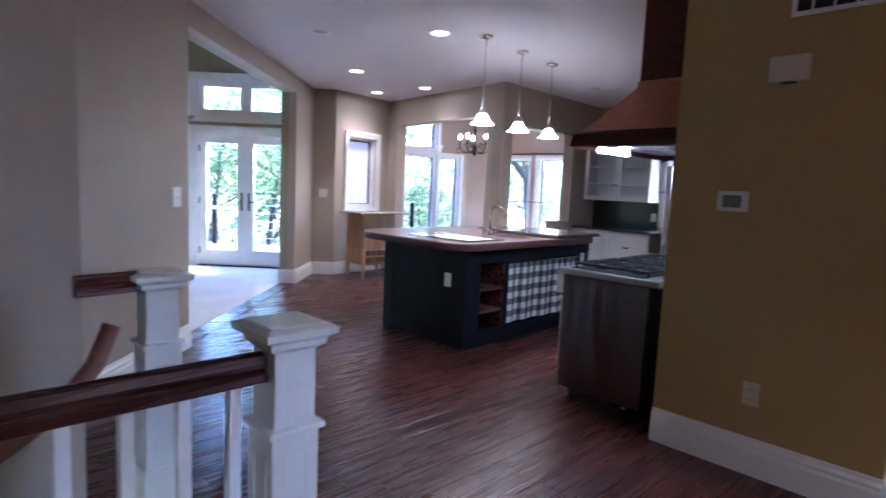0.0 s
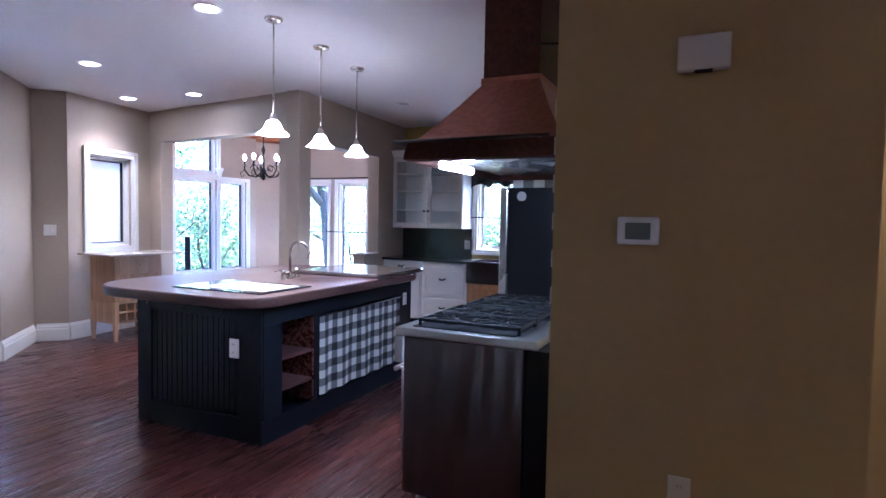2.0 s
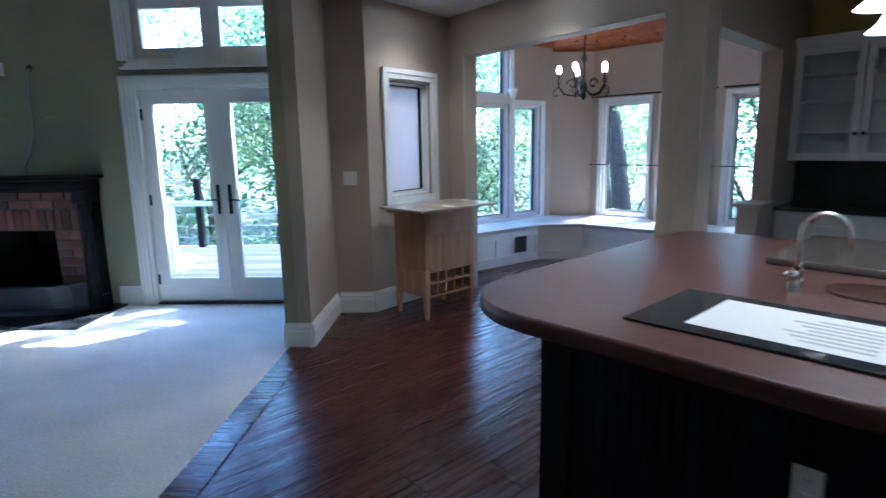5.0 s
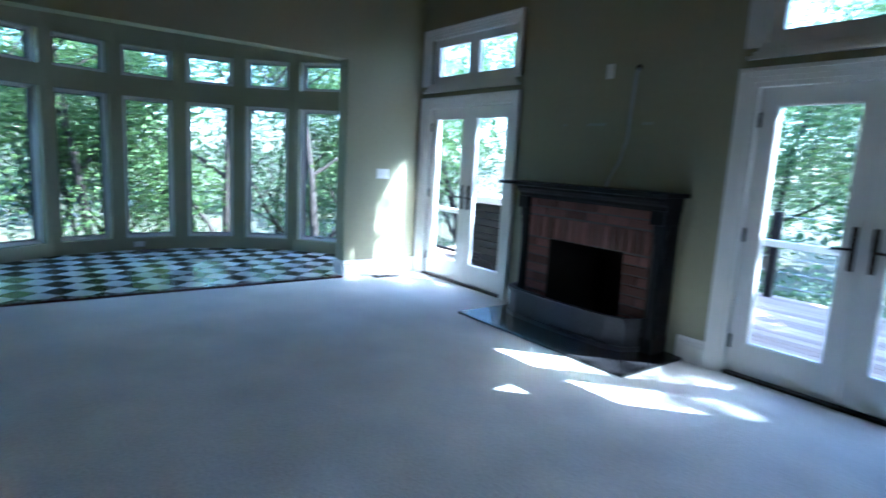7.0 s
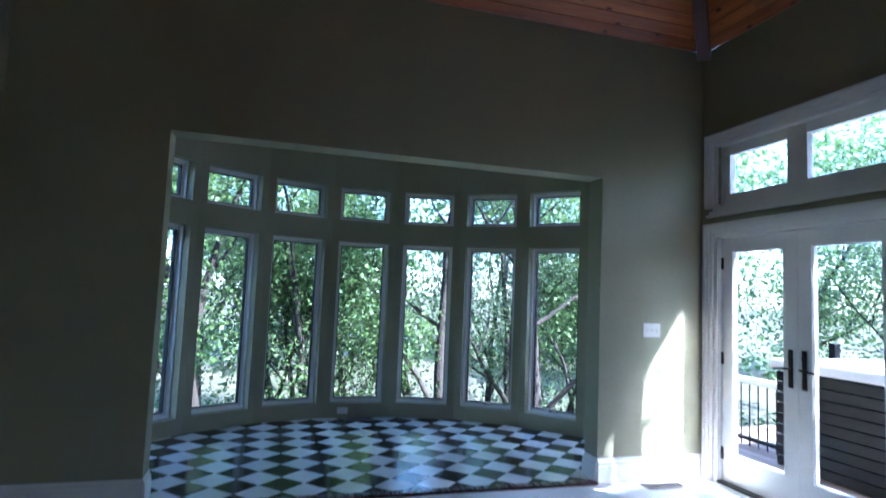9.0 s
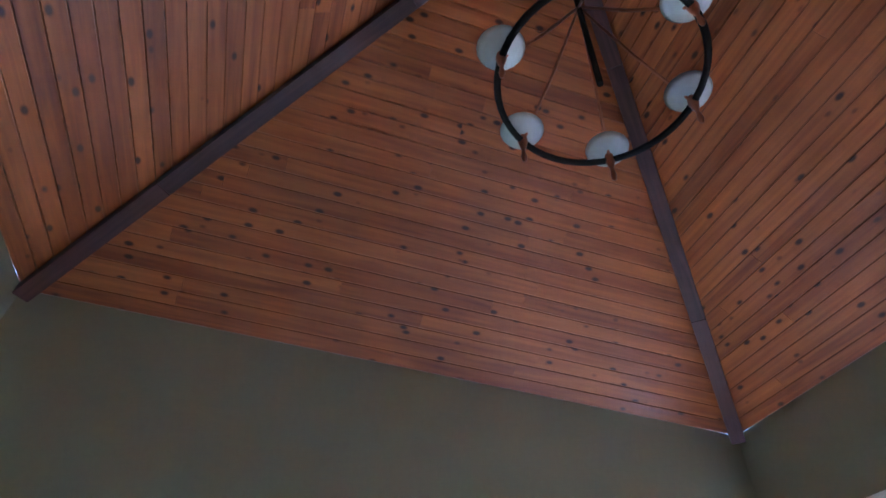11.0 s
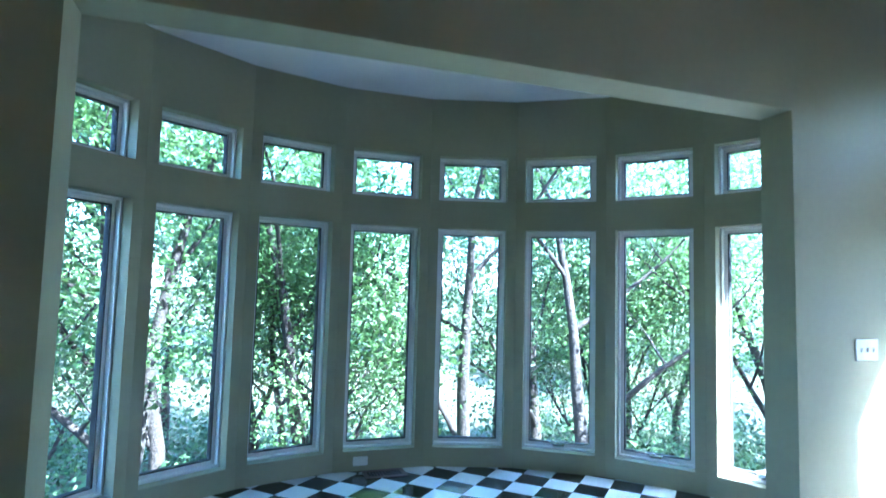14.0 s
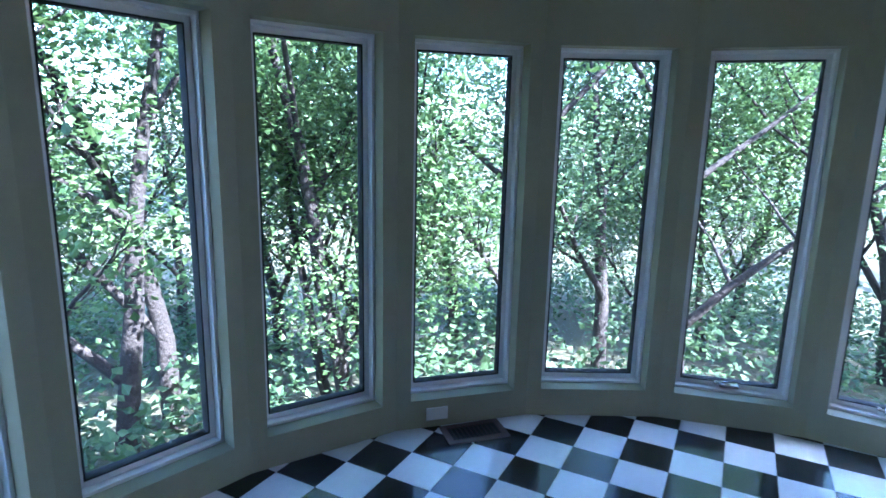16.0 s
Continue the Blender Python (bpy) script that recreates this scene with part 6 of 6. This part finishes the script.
for k in range(5):
    a = 2 * math.pi * k / 5 + 0.4
    c, s = math.cos(a), math.sin(a)
    part("arm", tube(bmesh.new(), [(0.02 * c, 0.02 * s, 2.05), (0.10 * c, 0.10 * s, 1.98), (0.20 * c, 0.20 * s, 2.0), (0.26 * c, 0.26 * s, 2.08), (0.26 * c, 0.26 * s, 2.13)], 0.010, 8), IRON, nc)
    sr = bmesh.new()
    tube(sr, [((0.12 + 0.06 * math.cos(q) * (1 - q / 9)) * c, (0.12 + 0.06 * math.cos(q) * (1 - q / 9)) * s, 2.10 + 0.06 * math.sin(q) * (1 - q / 9)) for q in (0.5 * j for j in range(14))], 0.006, 6)
    tube(sr, [(0.26 * c, 0.26 * s, 2.08), (0.32 * c, 0.32 * s, 2.03), (0.30 * c, 0.30 * s, 1.98), (0.26 * c, 0.26 * s, 2.0)], 0.005, 6)
    part("scroll", sr, IRON, nc)
    part("candle", lathe(bmesh.new(), [(0.035, 2.13), (0.02, 2.14), (0.013, 2.145), (0.013, 2.21), (0, 2.21)], (0.26 * c, 0.26 * s, 0), 12), IRON, nc)
    part("bulb", lathe(bmesh.new(), [(0.008, 2.21), (0.022, 2.235), (0.024, 2.255), (0.012, 2.285), (0, 2.30)], (0.26 * c, 0.26 * s, 0), 12), BULB, nc, "lit clear candle bulb")

# ---- thermostat wall ----
TM = along(RANGE_WALL, TH)
th = thing("thermostat", "white wall thermostat with a grey display", "thermostat", TM @ pose(0.325, 0, 1.38))
part("case", box(-0.075, 0.075, -0.028, 0, -0.052, 0.052, 0.012), PLASTIC, th)
part("display", box(-0.045, 0.045, -0.030, -0.02, -0.032, 0.030, 0.002), LCD, th, "grey-green display")
cm = thing("door_chime", "cream box on the mustard wall above the thermostat", "chime", TM @ pose(0.525, 0, 2.01))
part("case", box(-0.085, 0.085, -0.05, 0, -0.06, 0.06, 0.008), mat("cream plastic", (0.62, 0.56, 0.45), 0.5, vary=0.03), cm)
part("grille", box(-0.03, 0.03, -0.04, -0.01, -0.066, -0.06), VENTDARK, cm)
wall_plate("wall_outlet", TM @ pose(0.50, 0, 0.415), "ivory wall outlet on the mustard wall", "outlet", 0.078, 0.12, kind="outlet", material=IVORY)
vt = thing("wall_vent", "white return air vent high on the mustard wall", "vent", TM @ pose(0.50, 0, 2.25))
part("vent_frame", frame_ring(bmesh.new(), 0.43, 0.27, 0.022, -0.014, 0), WHITE, vt)
part("duct", box(0.02, 0.41, -0.004, -0.001, 0.02, 0.25), VENTDARK, vt)
for k in range(1, 5):
    part("bar", box(0.43 * k / 5 - 0.004, 0.43 * k / 5 + 0.004, -0.012, -0.004, 0.02, 0.25), WHITE, vt)
for k in range(12):
    part("slat", box(0.022, 0.408, -0.009, -0.005, 0.03 + k * 0.018, 0.036 + k * 0.018), VENTDARK, vt)
wall_plate("light_switch", along((XE + 0.1, 9.12), A0) @ pose(0.26, 0, 1.22), "white double light switch on the greige wall", "switch", 0.12, 0.12, n=2)
wall_plate("light_switch", pose(XE + 0.2, 4.95, 1.22, 0, 0, -90) @ pose(0, 0, 0, 0, 0, 180), "white double light switch beside the opening", "switch", 0.12, 0.15, n=2)
RW = along((RC[0] - 0.3, RC[1] + 0.3), (RC[0] + 2.2, RC[1] - 2.2))
wall_plate("wall_outlet", RW @ pose(0.72, 0, 1.08), "ivory wall outlet on the hall wall", "outlet", 0.085, 0.125, kind="outlet", material=IVORY)

# ---- stair rail ----
def newel(x, y, h=1.0, w=0.125):
    t = thing("newel_post", "white painted square newel post with a moulded cap", "newel post", pose(x, y, 0, 0, 0, 45), group="stair newels")
    k = w / 2
    b = bmesh.new()
    quad_box(b, -k - 0.018, k + 0.018, -k - 0.018, k + 0.018, 0, 0.20, bevel=0.006)
    quad_box(b, -k - 0.008, k + 0.008, -k - 0.008, k + 0.008, 0.20, 0.70, bevel=0.003)
    quad_box(b, -k, k, -k, k, 0.70, h - 0.06, bevel=0.004)
    part("shaft", b, WHITE, t)
    c = bmesh.new()
    quad_box(c, -k - 0.022, k + 0.022, -k - 0.022, k + 0.022, 0.695, 0.715, bevel=0.008)
    part("band", c, WHITE, t)
    c = bmesh.new()
    shell(c, [(-k, k, -k, k, h - 0.075), (-k - 0.02, k + 0.02, -k - 0.02, k + 0.02, h - 0.06), (-k - 0.022, k + 0.022, -k - 0.022, k + 0.022, h - 0.045), (-k - 0.045, k + 0.045, -k - 0.045, k + 0.045, h - 0.03), (-k - 0.045, k + 0.045, -k - 0.045, k + 0.045, h - 0.012), (-k - 0.02, k + 0.02, -k - 0.02, k + 0.02, h - 0.004)])
    quad_box(c, -k - 0.02, k + 0.02, -k - 0.02, k + 0.02, h - 0.02, h, bevel=0.004)
    part("cap", c, WHITE, t, "stepped moulded cap")
    pf = bmesh.new()
    for a in range(4):
        frame_ring(pf, w * 0.62, 0.36, 0.008, -k - 0.012, -k - 0.006, None, -w * 0.31, 0.27)
        bmesh.ops.rotate(pf, verts=pf.verts, cent=(0, 0, 0), matrix=Matrix.Rotation(math.pi / 2, 3, "Z"))
    part("panel_bead", pf, WHITE, t)
    return t


RAILP = [(-0.032, 0.0), (-0.034, 0.018), (-0.024, 0.03), (-0.03, 0.045), (-0.022, 0.062), (0, 0.068), (0.022, 0.062), (0.03, 0.045), (0.024, 0.03), (0.034, 0.018), (0.032, 0.0)]


def handrail(p0, p1, label, balusters=0):
    t = thing("handrail", label, "handrail", along(p0, p1))
    L = span(p0, p1)
    bm = bmesh.new()
    extrude_profile(bm, [(y * 1.15, z * 1.15 + 0.845) for y, z in RAILP], L)
    part("rail", bm, RAILWOOD, t)
    for k in range(balusters):
        x = L * (k + 0.6) / balusters
        part("baluster", box(x - 0.016, x + 0.016, -0.016, 0.016, 0.0, 0.85, 0.003), WHITE, t, "square white baluster")
    if balusters:
        part("shoe_rail", box(0, L, -0.035, 0.035, -0.01, 0.02, 0.004), WHITE, t)
    return t


newel(*N1)
newel(*N2)
handrail((N1[0] - 0.05, N1[1] - 0.05), (N1[0] - 2.4, N1[1] - 2.4), "dark mahogany handrail on white balusters", 26)
handrail((N2[0] - 0.05, N2[1] - 0.05), (STAIR_WALL[0] - 0.02, STAIR_WALL[1] - 0.02), "short dark mahogany handrail to the stair wall").location.z = 0.08
gr2 = thing("stair_handrail", "curved reddish wooden handrail going down the stairs", "handrail")
part("rail", tube(bmesh.new(), [(-1.02, 2.78, 0.80), (-1.05, 2.72, 0.66), (-1.12, 2.62, 0.52), (-1.30, 2.42, 0.36), (-1.8, 1.92, -0.02), (-2.6, 1.12, -0.62)], 0.035, 10), mat("reddish brown wood", (0.22, 0.09, 0.06), 0.35, vary=0.2), gr2)
stair = thing("staircase", "wooden stairs going down beside the brown wall", "stairs", pose(-0.545, 2.555, 0, 0, 0, 225))
for k in range(8):
    part("tread", box(0.25 * k + 0.0, 0.25 * k + 0.29, -0.53, 0.53, -0.19 * (k + 1) - 0.03, -0.19 * (k + 1), 0.004), RAILWOOD, stair)
    part("riser", box(0.25 * k, 0.25 * k + 0.02, -0.53, 0.53, -0.19 * (k + 1), -0.19 * k - 0.03), WHITE, stair)
setting("stairwell", box(-4.8, 0.2, -2.6, 3.2, -2.7, -2.6), GREIGE, "dark floor at the foot of the stairs", "floor")


# ---- hardwood planks, laid diagonally ----
PW = 0.127
QM = pose(0, 0, 0, 0, 0, 45)
QI = QM.inverted()
rp = random.Random(21)
LENS = (0.55, 0.85, 1.15, 1.5)


def plank_bm(length):
    bm = bmesh.new()
    z1, e = 0.0, 0.004
    lo = [bm.verts.new(p) for p in ((0.0008, 0.0006, -0.012), (length - 0.0008, 0.0006, -0.012), (length - 0.0008, PW - 0.0006, -0.012), (0.0008, PW - 0.0006, -0.012))]
    hi = [bm.verts.new(p) for p in ((e, e, z1), (length - e, e, z1), (length - e, PW - e, z1), (e, PW - e, z1))]
    md = [bm.verts.new(p) for p in ((0.0008, 0.0006, -0.0025), (length - 0.0008, 0.0006, -0.0025), (length - 0.0008, PW - 0.0006, -0.0025), (0.0008, PW - 0.0006, -0.0025))]
    bm.faces.new(hi)
    for a, b in ((lo, md), (md, hi)):
        for k in range(4):
            bm.faces.new((a[k], a[(k + 1) % 4], b[(k + 1) % 4], b[k]))
    return bm


def inside(x, y):
    if y < -2.5 or x > 6:
        return False
    if x < XE + 0.10 or (y > 9.3 and x < -1.0) or (y > 9.2 and x < -1.3):
        return False
    return y - 12.2 < -0.9 * abs(x - 0.6) + 0.6 and (x + y < 12.6 or y > 9.6)


PLANK = {n: shared("plank", plank_bm(n), HARDWOOD) for n in LENS}
spots = []
for row in range(-52, 90):
    v = row * PW
    u = -6.0 + rp.uniform(0, 1.0)
    while u < 15:
        n = rp.choice(LENS)
        spots.append((u, v, n))
        u += n
cut_u = (QI @ Vector((N1[0], N1[1], 0))).x + 0.055
cut_v0, cut_v1 = (QI @ Vector((N1[0], N1[1], 0))).y + 0.0, (QI @ Vector((N2[0], N2[1], 0))).y + 0.1
rest = bmesh.new()
near = []
for u, v, n in spots:
    ends = [QM @ Vector((a, b, 0)) for a, b in ((u, v), (u + n, v), (u, v + PW), (u + n, v + PW))]
    mid = (ends[0] + ends[3]) / 2
    if not any(inside(p.x, p.y) for p in (*ends, mid)):
        continue
    u0 = u
    if cut_v0 < v + PW / 2 < cut_v1 and u < cut_u:
        if u + n < cut_u + 0.02:
            continue
        u0 = cut_u
    west = min(p.x for p in ends) < XE + 0.19
    near.append((math.hypot(mid.x + 0.3, mid.y - 5.2), u, v, n, u0, west))
near.sort()
for i, (d, u, v, n, u0, west) in enumerate(near):
    clipped = west or u0 != u
    if i < 300 and not clipped:
        piece("plank", PLANK[n], floor_k, QM @ Matrix.Translation((u, v, 0)))
        continue
    bm = plank_bm(n)
    if u0 != u:
        bmesh.ops.bisect_plane(bm, geom=bm.verts[:] + bm.edges[:] + bm.faces[:], plane_co=(u0 - u, 0, 0), plane_no=(-1, 0, 0), clear_outer=True)
    bmesh.ops.transform(bm, matrix=QM @ Matrix.Translation((u, v, 0)), verts=bm.verts)
    if west:
        bmesh.ops.bisect_plane(bm, geom=bm.verts[:] + bm.edges[:] + bm.faces[:], plane_co=(XE + 0.191, 0, 0), plane_no=(-1, 0, 0), clear_outer=True)
    if i < 300:
        if bm.faces:
            me = shared("plank", bm, HARDWOOD)
            for vert in me.vertices:
                vert.co = QI @ vert.co
            piece("plank", me, floor_k, QM)
        continue
    me = bpy.data.meshes.new("plank")
    bm.to_mesh(me)
    bm.free()
    for vert in me.vertices:
        vert.co = QI @ vert.co
    rest.from_mesh(me)
    bpy.data.meshes.remove(me)
ro = part("plank_field", rest, HARDWOOD, floor_k)
ro.matrix_local = QM
ro["kind"] = "stuff"

# ---- checkered tiles of the bay ----
TS = 0.23
tbm = {}
for name, mm in (("w", TILE_W), ("b", TILE_B)):
    tbm[name] = shared("tile", box(0.0012, TS - 0.0012, 0.0012, TS - 0.0012, 0.0, 0.012, 0.0018), mm)
TM0 = pose(-9.0, 6.735, 0.008, 0, 0, 45)
for i in range(-16, 17):
    for j in range(-16, 17):
        c = TM0 @ Vector(((i + 0.5) * TS, (j + 0.5) * TS, 0))
        if math.hypot(c.x - BC[0], c.y - BC[1]) > BR + 0.18 or c.x > XW + 0.12 or (c.x > XW - 0.25 and not BAY0 - 0.2 < c.y < BAY1 + 0.2):
            continue
        m = TM0 @ Matrix.Translation((i * TS, j * TS, 0))
        me = tbm["w" if (i + j) % 2 else "b"]
        if c.x > XW - 0.19:
            bm = bmesh.new()
            bm.from_mesh(me)
            bmesh.ops.transform(bm, matrix=m, verts=bm.verts)
            bmesh.ops.bisect_plane(bm, geom=bm.verts[:] + bm.edges[:] + bm.faces[:], plane_co=(XW - 0.021, 0, 0), plane_no=(1, 0, 0), clear_outer=True)
            if not bm.faces:
                bm.free()
                continue
            bmesh.ops.transform(bm, matrix=m.inverted(), verts=bm.verts)
            me = shared("tile", bm, TILE_W if (i + j) % 2 else TILE_B)
        piece("tile", me, floor_b, m)

# ---- cream tiles on the range wall ----
ct = shared("tile", box(0.002, 0.148, -0.008, 0.0, 0.002, 0.073, 0.003), CREAM)
bsp = setting("backsplash_range", box(0.02, 1.78, 0.001, 0.003, 0.92, 1.98), MORTAR, "cream brick-shaped wall tiles behind the range", "backsplash")
bsp.matrix_world = RM
for r in range(14):
    for k in range(12):
        x = 0.02 + k * 0.15 - (0.075 if r % 2 else 0)
        if 0.0 < x < 1.66:
            piece("tile", ct, bsp, Matrix.Translation((x, 0.0035, 0.92 + r * 0.0755)) @ Matrix.Rotation(math.pi, 4, "Z") @ Matrix.Translation((-0.15, 0, 0)))
